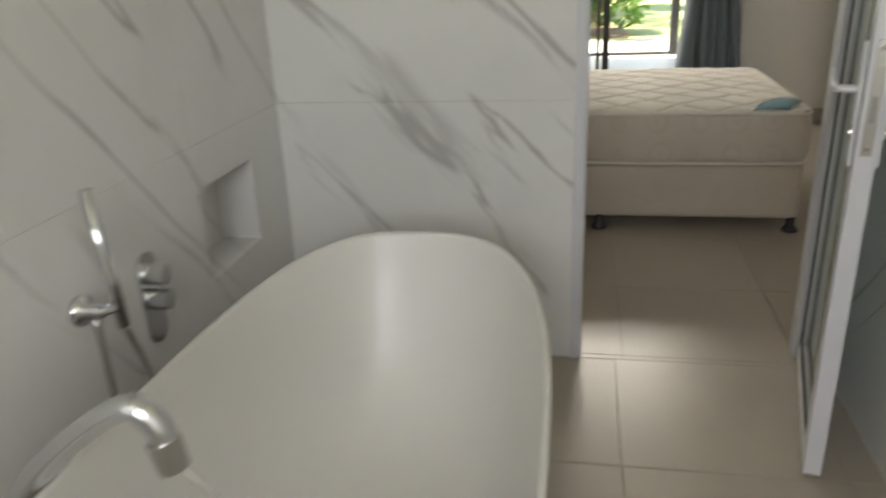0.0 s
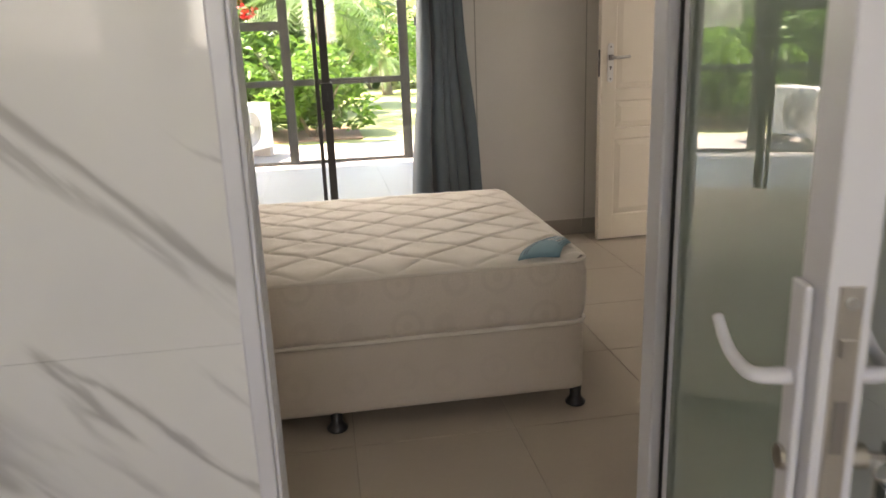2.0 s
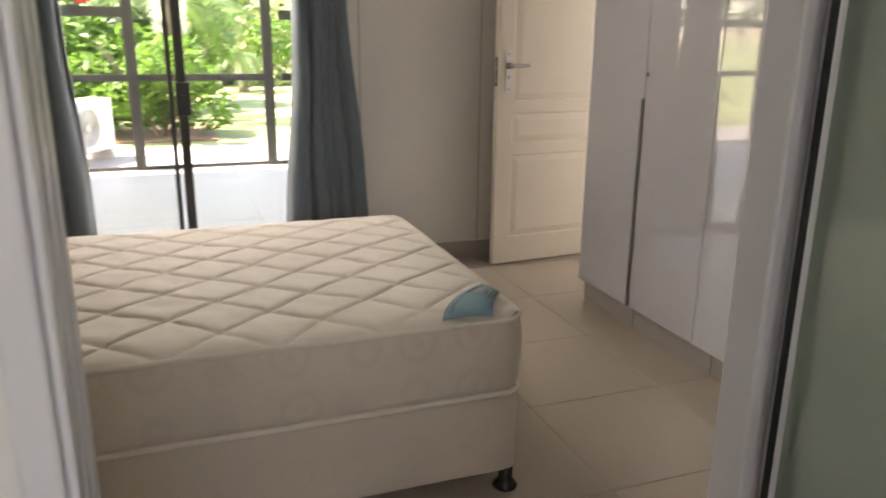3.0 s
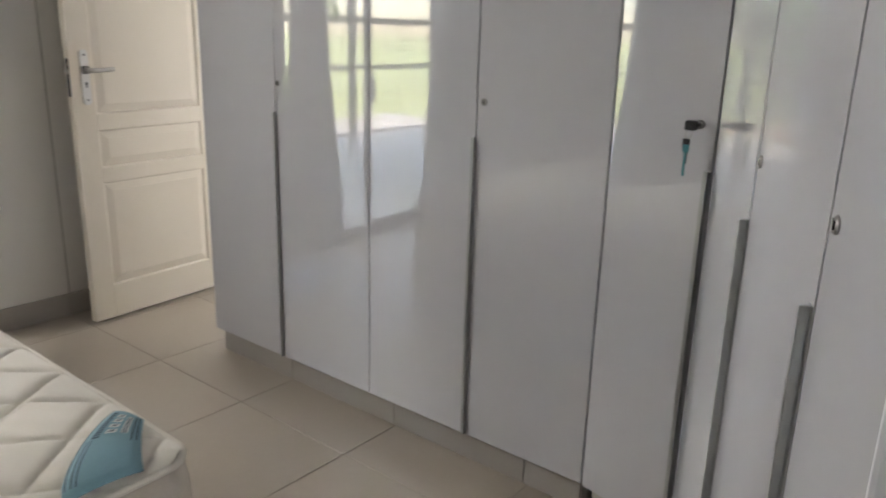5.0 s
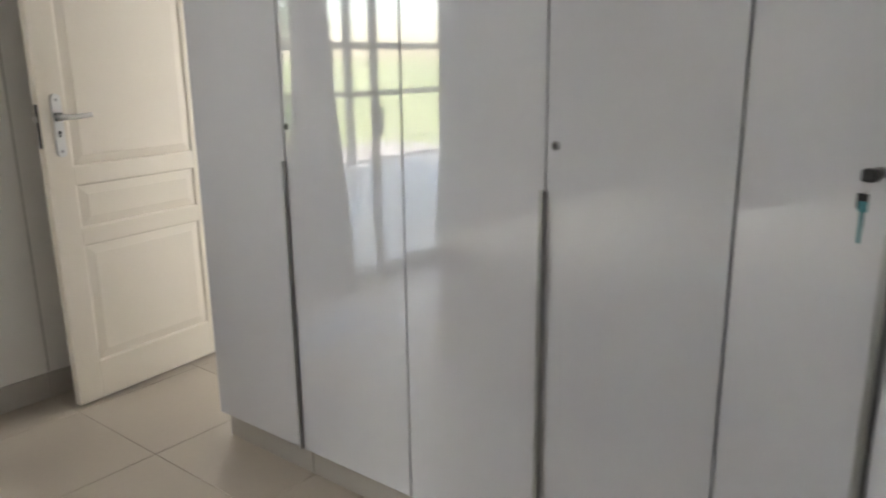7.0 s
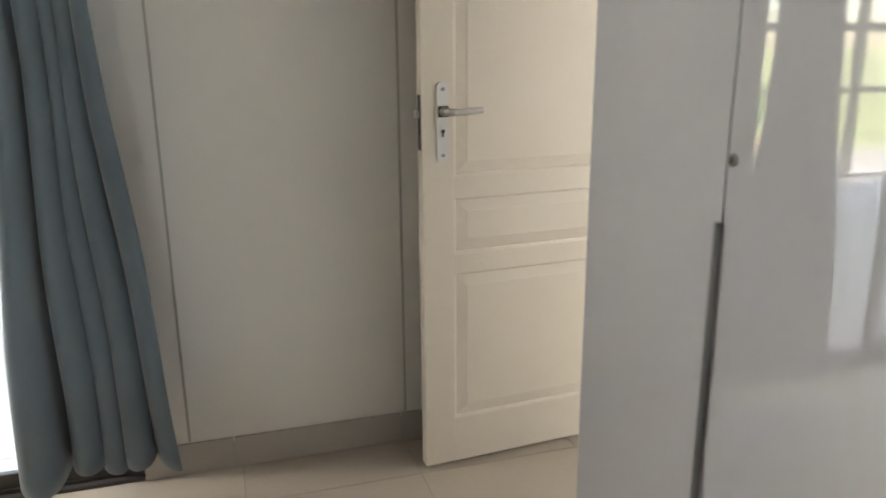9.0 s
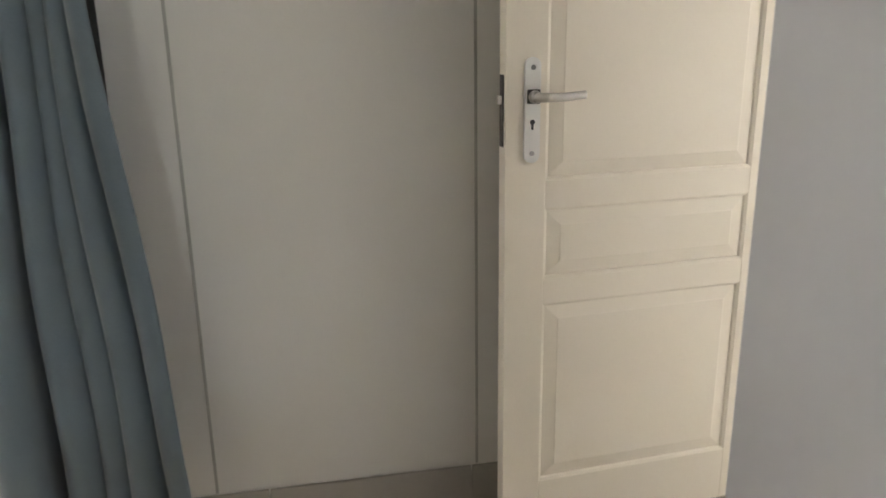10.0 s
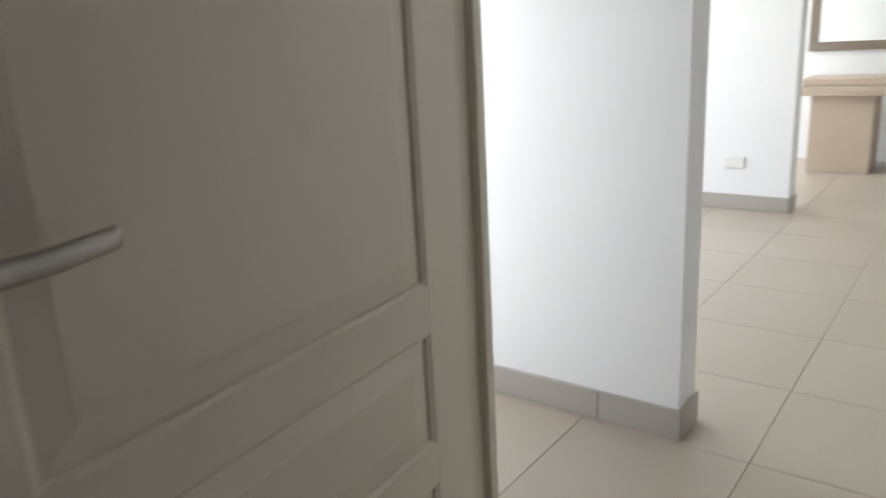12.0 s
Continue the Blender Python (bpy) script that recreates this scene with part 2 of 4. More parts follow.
CONCRETE = material("pale_concrete", (0.42, 0.39, 0.36), 0.9, grain=0.4, scale=20, blotch=0.4, bump=0.4)
GRASS = material("lawn", (0.38, 0.40, 0.16), 0.9, grain=0.6, scale=8, blotch=0.6, bump=0.8, second=(0.15, 0.19, 0.05))
def leafy(m, share=0.45):
    """Lets light through the leaf blade."""
    t = m.node_tree
    b, out = t.nodes["Principled BSDF"], t.nodes["Material Output"]
    tr = t.nodes.new("ShaderNodeBsdfTranslucent")
    t.links.new(b.inputs["Base Color"].links[0].from_socket, tr.inputs["Color"])
    mx = t.nodes.new("ShaderNodeMixShader")
    mx.inputs["Fac"].default_value = share
    t.links.new(b.outputs[0], mx.inputs[1])
    t.links.new(tr.outputs[0], mx.inputs[2])
    t.links.new(mx.outputs[0], out.inputs["Surface"])
    return m


LEAF = material("bright_leaf", (0.16, 0.30, 0.04), 0.45, grain=0.3, scale=6, blotch=0.7, second=(0.06, 0.14, 0.02))
LEAF_DARK = material("dark_leaf", (0.07, 0.16, 0.03), 0.45, grain=0.3, scale=6, blotch=0.7, second=(0.02, 0.05, 0.01))
PALM_LEAF = material("palm_leaf", (0.13, 0.22, 0.05), 0.45, grain=0.3, scale=6, blotch=0.6, second=(0.05, 0.10, 0.02))
for leaf_mat in (LEAF, LEAF_DARK, PALM_LEAF):
    leafy(leaf_mat)
leafy(CURTAIN, 0.14)
# paler leaf copy: the far garden's strong sunlight is put into its colour
SUN_PAINTED_LEAF = leafy(material("leaf_with_painted_sun", (0.42, 0.46, 0.20), 0.45, grain=0.3, scale=6, blotch=0.6, second=(0.28, 0.34, 0.12)))
BARK = material("palm_bark", (0.20, 0.15, 0.10), 0.9, grain=0.6, scale=20, blotch=0.5, bump=0.9)
FLOWER = material("red_flower", (0.6, 0.03, 0.02), 0.6, grain=0.2, scale=20, blotch=0.2)
SOIL = material("terracotta_soil", (0.30, 0.17, 0.10), 0.9, grain=0.5, scale=20, blotch=0.4, bump=0.5)


# ---- mesh helpers ----
def finish(name, bm, mat, smooth=False):
    me = bpy.data.meshes.new(name)
    bm.normal_update()
    bm.to_mesh(me)
    bm.free()
    me.materials.append(mat)
    if smooth:
        for p in me.polygons:
            p.use_smooth = True
    return me


def part(name, bm, mat, parent=None, label="", smooth=False):
    ob = new(name, finish(name, bm, mat, smooth))
    if parent is not None:
        ob.parent = parent
    if label:
        tagged(ob, label)
    return ob


def thing(name, m, label, category, group="", kind=""):
    ob = new(name)
    ob.matrix_world = m
    return tagged(ob, label, category, group, kind)


def box(bm, x0, x1, y0, y1, z0, z1, bevel=0.0, seg=2):
    r = bmesh.ops.create_cube(bm, size=1.0, matrix=Matrix.LocRotScale(
        ((x0 + x1) / 2, (y0 + y1) / 2, (z0 + z1) / 2), None, (abs(x1 - x0), abs(y1 - y0), abs(z1 - z0))))
    if bevel:
        edges = {e for v in r["verts"] for e in v.link_edges}
        bmesh.ops.bevel(bm, geom=list(edges), offset=bevel, segments=seg, affect="EDGES", profile=0.5)
    return bm


def cyl(bm, p0, p1, r0, r1=None, n=16):
    """A rod from p0 to p1."""
    p0, p1 = Vector(p0), Vector(p1)
    d = p1 - p0
    m = Matrix.Translation((p0 + p1) / 2) @ d.to_track_quat("Z", "Y").to_matrix().to_4x4()
    bmesh.ops.create_cone(bm, cap_ends=True, segments=n, radius1=r0, radius2=r0 if r1 is None else r1, depth=d.length, matrix=m)
    return bm


def lathe(bm, profile, n=20, at=(0, 0, 0)):
    rings = [[bm.verts.new((at[0] + r * math.cos(a), at[1] + r * math.sin(a), at[2] + z))
              for a in (2 * math.pi * i / n for i in range(n))] for r, z in profile]
    for a, b in zip(rings, rings[1:]):
        for i in range(n):
            bm.faces.new((a[i], a[(i + 1) % n], b[(i + 1) % n], b[i]))
    bm.faces.new(rings[0][::-1])
    bm.faces.new(rings[-1])
    return bm


def tube(bm, points, r, n=12, taper=None):
    """A round tube along a smooth line through points."""
    pts = [Vector(p) for p in points]
    line = []
    for i in range(len(pts) - 1):
        a, b, c, d = pts[max(i - 1, 0)], pts[i], pts[i + 1], pts[min(i + 2, len(pts) - 1)]
        for k in range(6):
            u = k / 6
            line.append(0.5 * ((2 * b) + (c - a) * u + (2 * a - 5 * b + 4 * c - d) * u * u + (3 * b - a - 3 * c + d) * u ** 3))
    line.append(pts[-1])
    up = Vector((0.13, 0.21, 0.97)).normalized()
    rings = []
    for i, p in enumerate(line):
        t = (line[min(i + 1, len(line) - 1)] - line[max(i - 1, 0)]).normalized()
        s = t.cross(up).normalized()
        w = s.cross(t)
        rr = r if taper is None else r + (taper - r) * i / (len(line) - 1)
        rings.append([bm.verts.new(p + (s * math.cos(q) + w * math.sin(q)) * rr) for q in (2 * math.pi * k / n for k in range(n))])
    for a, b in zip(rings, rings[1:]):
        for k in range(n):
            bm.faces.new((a[k], a[(k + 1) % n], b[(k + 1) % n], b[k]))
    bm.faces.new(rings[0][::-1])
    bm.faces.new(rings[-1])
    bmesh.ops.recalc_face_normals(bm, faces=bm.faces[:])
    return bm


def B():
    return bmesh.new()


def structure(name, bm, mat, label, category):
    return tagged(part(name, bm, mat), label, category, kind="structure")


def walls(name, boxes, mat, label):
    bm = B()
    for b in boxes:
        box(bm, *b)
    return structure(name, bm, mat, label, "wall")


# ---- the rooms: walls, ceilings ----
H = 2.62
DX0, DX1, DY0, DY1 = -0.41, 1.15, 5.52, 5.66     # sliding door's opening in the garden wall
# bathroom
wall_bath_left = walls("wall_bathroom_west", [
    (-0.90, -0.752, -2.2, 1.405, 0, H), (-0.90, -0.752, 1.725, 1.979, 0, H),
    (-0.90, -0.752, 1.405, 1.725, 0, 0.492), (-0.90, -0.752, 1.405, 1.725, 0.735, H), (-0.90, -0.86, 1.405, 1.725, 0.492, 0.735)],
    MARBLE, "bathroom wall with a recessed niche, faced in white veined marble tiles")
wall_bath_door = walls("wall_bathroom_north", [(-2.62, 0.178, 1.979, 2.067, 0, H), (0.178, 0.951, 1.979, 2.067, 2.12, H), (0.951, 2.88, 1.979, 2.067, 0, H)],
                       PAINT, "partition wall between bathroom and bedroom")
wall_bath_right = walls("wall_bathroom_east", [(0.972, 1.10, -2.2, 1.979, 0, H)], MARBLE, "bathroom side wall in white veined marble")
wall_bath_back = walls("wall_bathroom_south", [(-0.90, -0.5, -2.32, -2.2, 0, H), (0.7, 1.10, -2.32, -2.2, 0, H), (-0.5, 0.7, -2.32, -2.2, 0, 1.25), (-0.5, 0.7, -2.32, -2.2, 2.25, H)],
                       PAINT, "bathroom wall with a window opening")
# bedroom
wall_garden = walls("wall_garden", [(-2.62, DX0, 5.52, DY1, 0, H), (DX1, 2.78, 5.52, DY1, 0, H), (DX0, DX1, 5.52, DY1, 2.12, H)],
                    PAINT, "off-white painted bedroom wall round the sliding door")
wall_bed_west = walls("wall_bedroom_west", [(-2.74, -2.62, 1.979, 5.66, 0, H)], PAINT, "off-white painted bedroom wall")
wall_bed_east = walls("wall_bedroom_east", [(2.78, 2.88, 2.067, 4.62, 0, H), (2.78, 2.88, 5.43, 5.86, 0, H), (2.78, 2.88, 4.62, 5.43, 2.16, H)],
                      PAINT, "painted wall with the bedroom doorway")
# hall and lounge
wall_hall_1 = walls("wall_hall_stub", [(4.065, 4.215, 5.475, 8.2, 0, H)], WHITE_PAINT, "white hall wall ending in a free corner")
wall_hall_2 = walls("wall_lounge_stub", [(7.37, 7.55, 5.87, 8.2, 0, H)], WHITE_PAINT, "white lounge wall ending in a free corner")
wall_lounge = walls("wall_lounge_east", [(9.75, 9.88, 3.0, 8.32, 0, H)], WHITE_PAINT, "white lounge wall behind the console")
# both openings are unseen, cut for the added lounge lamps
wall_hall_n = walls("wall_hall_north", [(2.78, 4.5, 8.2, 8.32, 0, H), (7.1, 7.9, 8.2, 8.32, 0, H), (9.3, 9.88, 8.2, 8.32, 0, H), (7.9, 9.3, 8.2, 8.32, 0, 0.4), (7.9, 9.3, 8.2, 8.32, 2.35, H), (4.5, 7.1, 8.2, 8.32, 0, 0.4), (4.5, 7.1, 8.2, 8.32, 2.35, H)], WHITE_PAINT, "white lounge wall with unseen window openings added for light")
wall_hall_w = walls("wall_hall_west", [(2.78, 2.88, 5.86, 6.3, 0, H), (2.78, 2.88, 7.9, 8.2, 0, H), (2.78, 2.88, 6.3, 7.9, 0, 0.3), (2.78, 2.88, 6.3, 7.9, 2.2, H)],
                    WHITE_PAINT, "white hall wall with a window opening to the veranda")
wall_hall_s = walls("wall_hall_south", [(2.88, 9.75, 3.0, 3.12, 0, H)],
                    WHITE_PAINT, "white lounge wall")
for nm, a in (("ceiling_bathroom", (-0.90, 1.10, -2.32, 1.979)), ("ceiling_bedroom", (-2.74, 2.88, 1.979, 5.66)), ("ceiling_hall", (2.78, 9.88, 3.0, 8.32))):
    structure(nm, box(B(), *a, H + (0.004 if nm == "ceiling_hall" else 0), H + 0.12), CEILING, "flat white painted ceiling", "ceiling")

# door frame lining of the bedroom doorway
frame_door = structure("door_frame", box(box(box(box(B(), 2.775, 2.885, 5.395, 5.43, 0, 2.16, 0.003), 2.775, 2.885, 4.62, 4.655, 0, 2.16, 0.003),
                       2.775, 2.885, 4.655, 5.395, 2.125, 2.16, 0.003), 2.84, 2.855, 5.38, 5.396, 0, 2.125, 0.002), DOOR_PAINT, "cream painted wooden door lining", "door frame")

# thin vertical joint covers on the garden wall
for x in (1.292, 2.006):
    structure("trim", box(B(), x - 0.004, x + 0.004, 5.5185, 5.5215, 0.11, H, 0.001), PLINTH, "narrow grey joint strip on the wall", "trim")


# ---- skirting tiles, each a piece ----
def skirting(name, pieces, label):
    root = structure(name, box(B(), *pieces[0], 0.0, 0.09), SKIRT, label, "skirting")
    for p in pieces[1:]:
        part("tile", box(B(), *p, 0.001, 0.108, 0.002, 1), SKIRT, root)
    return root


skirting("baseboard", [(1.152, 2.775, 5.514, 5.522), (1.150, 1.427, 5.508, 5.518), (1.430, 1.987, 5.508, 5.518), (1.990, 2.547, 5.508, 5.518), (2.55, 2.775, 5.508, 5.518)], "grey-beige tile skirting along the bedroom wall")
skirting("baseboard", [(-2.61, -0.42, 5.514, 5.522), (-2.61, -1.53, 5.508, 5.518), (-1.527, -0.97, 5.508, 5.518), (-0.967, -0.41, 5.508, 5.518)], "grey-beige tile skirting beside the sliding door")
skirting("baseboard", [(4.057, 4.067, 5.48, 8.2), (4.051, 4.063, 5.464, 5.745, ), (4.051, 4.063, 5.748, 6.30), (4.051, 4.063, 6.303, 6.86), (4.051, 4.063, 6.863, 8.2), (4.062, 4.225, 5.463, 5.474)], "pale grey tile skirting on the hall wall")
skirting("baseboard", [(7.362, 7.372, 5.88, 8.2), (7.356, 7.368, 5.86, 6.46), (7.356, 7.368, 6.463, 7.02), (7.356, 7.368, 7.023, 8.2), (7.369, 7.56, 5.858, 5.869)], "pale grey tile skirting on the lounge wall")


# ---- openings: sliding glass door, bathroom and hall windows ----
def pane(bm_args, mat, parent, label=""):
    ob = part("pane", box(B(), *bm_args), mat, parent, label)
    ob.visible_shadow = False
    return ob


slider = thing("sliding_door", pose(0.37, 5.59, 0), "dark steel sliding glass door with two leaves, closed", "sliding door", kind="structure")
w = 0.777
part("track", box(box(box(box(B(), -0.778, 0.778, -0.075, 0.065, 0.0, 0.012), -0.778, 0.778, -0.05, -0.04, 0.012, 0.026), -0.778, 0.778, -0.012, -0.002, 0.012, 0.026), -0.778, 0.778, 0.03, 0.04, 0.012, 0.026), DARK_STEEL, slider, "worn dark floor track")
part("head_rail", box(B(), -0.778, 0.778, -0.06, 0.06, 2.07, 2.118, 0.003), DARK_STEEL, slider)
for sx in (-1, 1):
    part("jamb", box(B(), sx * 0.778, sx * 0.74, -0.06, 0.06, 0.013, 2.07, 0.003), DARK_STEEL, slider)
for x0, x1, y, wide in ((-0.73, -0.045, 0.015, 0.025), (-0.028, 0.73, -0.045, 0.048)):
    leaf = part("leaf", box(box(B(), x0, x0 + wide, y, y + 0.03, 0.03, 2.06, 0.003), x1 - wide, x1, y, y + 0.03, 0.03, 2.06, 0.003), DARK_STEEL, slider)
    part("rail", box(B(), x0 + wide, x1 - wide, y + 0.002, y + 0.028, 0.03, 0.075, 0.003), DARK_STEEL, leaf)
    part("rail", box(B(), x0 + wide, x1 - wide, y + 0.002, y + 0.028, 2.02, 2.06, 0.003), DARK_STEEL, leaf)
    pane((x0 + wide, x1 - wide, y + 0.012, y + 0.017, 0.075, 2.02), CLEAR, leaf)
lockcase = part("lock_case", box(B(), -0.036, 0.036, -0.075, -0.046, 0.90, 1.065, 0.004), BLACK, slider, "black lock case")
part("thumb_turn", box(B(), -0.006, 0.006, -0.095, -0.075, 0.96, 1.0, 0.002), BLACK, lockcase)

win_bath = thing("window_1", pose(0.1, -2.26, 1.75), "frosted bathroom window with a white frame", "window", kind="structure")
part("window_frame", box(box(box(box(box(B(), -0.6, -0.56, -0.03, 0.03, -0.5, 0.5), 0.56, 0.6, -0.03, 0.03, -0.5, 0.5), -0.56, 0.56, -0.03, 0.03, 0.46, 0.5), -0.56, 0.56, -0.03, 0.03, -0.5, -0.46), -0.02, 0.02, -0.025, 0.025, -0.46, 0.46), ALU, win_bath)
win_hall = thing("window_2", pose(2.83, 7.1, 1.25), "hall window to the veranda in a white frame", "window", kind="structure")
part("window_frame", box(box(box(box(box(B(), -0.03, 0.03, -0.8, -0.75, -0.95, 0.95), -0.03, 0.03, 0.75, 0.8, -0.95, 0.95), -0.03, 0.03, -0.75, 0.75, 0.9, 0.95), -0.03, 0.03, -0.75, 0.75, -0.95, -0.9), -0.025, 0.025, -0.02, 0.02, -0.9, 0.9), ALU, win_hall)
# unseen window, added round the lounge lamp
added_win_lounge = thing("added_window_3", pose(5.8, 8.26, 1.375), "wide unseen lounge window in a dark frame, added for light", "window", kind="structure")
wl = box(box(box(box(B(), -1.3, -1.25, -0.03, 0.03, -0.975, 0.975), 1.25, 1.3, -0.03, 0.03, -0.975, 0.975), -1.25, 1.25, -0.03, 0.03, 0.93, 0.975), -1.25, 1.25, -0.03, 0.03, -0.975, -0.93)
for x in (-0.5, 0.5):
    box(wl, x - 0.025, x + 0.025, -0.025, 0.025, -0.93, 0.93)
part("window_frame", wl, DARK_STEEL, added_win_lounge)
# made-up window out of view, holds the console's fill lamp
added_win_console = thing("added_window_4", pose(8.6, 8.26, 1.375), "unseen lounge window in a dark frame, added to light the console", "window", kind="structure")
wc = box(box(box(box(B(), -0.7, -0.65, -0.03, 0.03, -0.975, 0.975), 0.65, 0.7, -0.03, 0.03, -0.975, 0.975), -0.65, 0.65, -0.03, 0.03, 0.93, 0.975), -0.65, 0.65, -0.03, 0.03, -0.975, -0.93)
part("window_frame", box(wc, -0.025, 0.025, -0.025, 0.025, -0.93, 0.93), DARK_STEEL, added_win_console)


# ---- bathroom doorway: aluminium frame and glass door ----
frame_bath = thing("door_frame", pose(0, 0, 0), "white aluminium frame of the bathroom doorway with ridged profile", "door frame", kind="structure")
fl = box(B(), 0.178, 0.206, 1.954, 2.078, 0, 2.11, 0.004)
for k in range(3):
    box(fl, 0.206, 0.214, 1.962 + k * 0.040, 1.982 + k * 0.040, 0, 2.108, 0.003)
part("jamb", fl, ALU, frame_bath)
part("jamb", box(box(B(), 0.916, 0.950, 1.97, 2.078, 0, 2.11, 0.004), 0.886, 0.916, 2.025, 2.078, 0, 2.108, 0.004), ALU, frame_bath)
part("head", box(B(), 0.206, 0.916, 1.97, 2.078, 2.06, 2.11, 0.004), ALU, frame_bath)

LEAF_W = 0.60
glass_door = thing("glass_door", pose(0.914, 2.0, 0, 0, 0, -102.6), "open green-tinted glass door in a white aluminium frame with keys in the lock", "door")
# leaf runs from its hinge at the origin along +x
part("stile", box(B(), LEAF_W - 0.06, LEAF_W, -0.021, 0.021, 0.012, 2.05, 0.003), ALU, glass_door)
part("stile", box(B(), 0.0, 0.005, -0.012, 0.012, 0.012, 2.05, 0.003), ALU, glass_door)
part("rail", box(B(), 0.014, LEAF_W - 0.06, -0.02, 0.02, 0.012, 0.07, 0.003), ALU, glass_door)
part("rail", box(B(), 0.014, LEAF_W - 0.06, -0.02, 0.02, 1.99, 2.05, 0.003), ALU, glass_door)
for s in (-1, 1):
    part("gasket", box(B(), 0.0, 0.006, s * 0.0125, s * 0.018, 0.07, 1.99), RUBBER, glass_door)
    part("gasket", box(B(), 0.014, LEAF_W - 0.06, s * 0.012, s * 0.019, 0.07, 0.078), RUBBER, glass_door)
gpane = part("pane", box(B(), 0.005, LEAF_W - 0.06, -0.004, 0.004, 0.07, 1.99), GREEN_GLASS, glass_door, "green-tinted glass")
strike = part("lock_plate", box(B(), LEAF_W, LEAF_W + 0.003, -0.011, 0.011, 0.83, 1.068, 0.001), STEEL, glass_door, "worn steel lock face plate")
part("latch_slot", box(B(), LEAF_W + 0.003, LEAF_W + 0.0045, -0.006, 0.006, 0.90, 0.955), GUNMETAL, strike)
part("latch_bolt", box(B(), LEAF_W + 0.003, LEAF_W + 0.008, -0.007, 0.007, 1.0, 1.018, 0.001), STEEL, strike)
for z in (0.846, 1.052):
    part("screw", cyl(B(), (LEAF_W + 0.003, 0, z), (LEAF_W + 0.005, 0, z), 0.006), CHROME, strike)
for s in (-1, 1):
    plate = part("handle_plate", box(B(), LEAF_W - 0.056, LEAF_W - 0.022, s * 0.022, s * 0.031, 0.80, 1.06, 0.003), ALU, glass_door, "white handle plate")
    hb = tube(B(), [(LEAF_W - 0.04, s * 0.03, 0.962), (LEAF_W - 0.04, s * 0.055, 0.962), (LEAF_W - 0.05, s * 0.068, 0.962), (LEAF_W - 0.085, s * 0.072, 0.964), (LEAF_W - 0.11, s * 0.074, 0.974), (LEAF_W - 0.132, s * 0.075, 0.99)], 0.009, taper=0.006)
    part("lever", hb, ALU, plate, "white bent lever handle", smooth=True)
    part("cylinder", cyl(B(), (LEAF_W - 0.04, s * 0.03, 0.872), (LEAF_W - 0.04, s * (0.043 + 0.007 * s), 0.872), 0.013), STEEL, plate)
keys = thing("key_bunch", glass_door.matrix_world @ pose(LEAF_W - 0.04, 0.05, 0.872, 0, 0, 180), "small steel keys hanging from the glass door's lock", "keys")
part("key", box(box(B(), -0.010, 0.010, -0.024, -0.022, -0.012, 0.012, 0.001), -0.003, 0.003, -0.022, 0.0, -0.003, 0.003), STEEL, keys)
ring = B()
tube(ring, [(0.0, -0.023 - 0.012 * math.sin(a), -0.018 - 0.012 * math.cos(a)) for a in (k * math.pi / 4 for k in range(9))], 0.0012, 8)
part("ring", ring, STEEL, keys)
part("key", box(box(B(), -0.012, 0.012, -0.024, -0.021, -0.062, -0.034, 0.004), -0.004, 0.004, -0.0235, -0.0215, -0.105, -0.06, 0.001), GUNMETAL, keys)

# ---- bedroom panel door ----
DW, DT, DH = 0.752, 0.04, 2.10
door = thing("panel_door", pose(2.772, 5.389, 0.008, 0, 0, 184.6), "open cream painted wooden door with raised panels", "door")
# the leaf runs along +x from the hinge; its room face is at +y
XA, XB = 0.10, DW - 0.10
ROWS = ((0.155, 0.645), (0.708, 0.882), (0.948, 1.96))
lf = B()
box(lf, 0, XA, -DT / 2, DT / 2, 0, DH, 0.002)
box(lf, XB, DW, -DT / 2, DT / 2, 0, DH, 0.002)
zs = [0.0] + [z for r in ROWS for z in r] + [DH]
for a, b in zip(zs[::2], zs[1::2]):
    box(lf, XA, XB, -DT / 2, DT / 2, a, b)
leaf_body = part("leaf", lf, DOOR_PAINT, door)
for z0, z1 in ROWS:
    pn = B()
    for s in (-1, 1):
        def ring_at(inset, y):
            return [pn.verts.new(v) for v in ((XA + inset, y * s, z0 + inset), (XB - inset, y * s, z0 + inset), (XB - inset, y * s, z1 - inset), (XA + inset, y * s, z1 - inset))]
        rings = [ring_at(0.0, DT / 2 - 0.001), ring_at(0.006, DT / 2 - 0.004), ring_at(0.008, DT / 2 - 0.009), ring_at(0.040, DT / 2 - 0.003), ring_at(0.043, DT / 2 - 0.002)]
        for a, b in zip(rings, rings[1:]):
            for i in range(4):
                pn.faces.new((a[i], a[(i + 1) % 4], b[(i + 1) % 4], b[i]))
        pn.faces.new(rings[-1])
    bmesh.ops.recalc_face_normals(pn, faces=pn.faces[:])
    part("panel", pn, DOOR_PAINT, leaf_body, "raised and fielded panel")
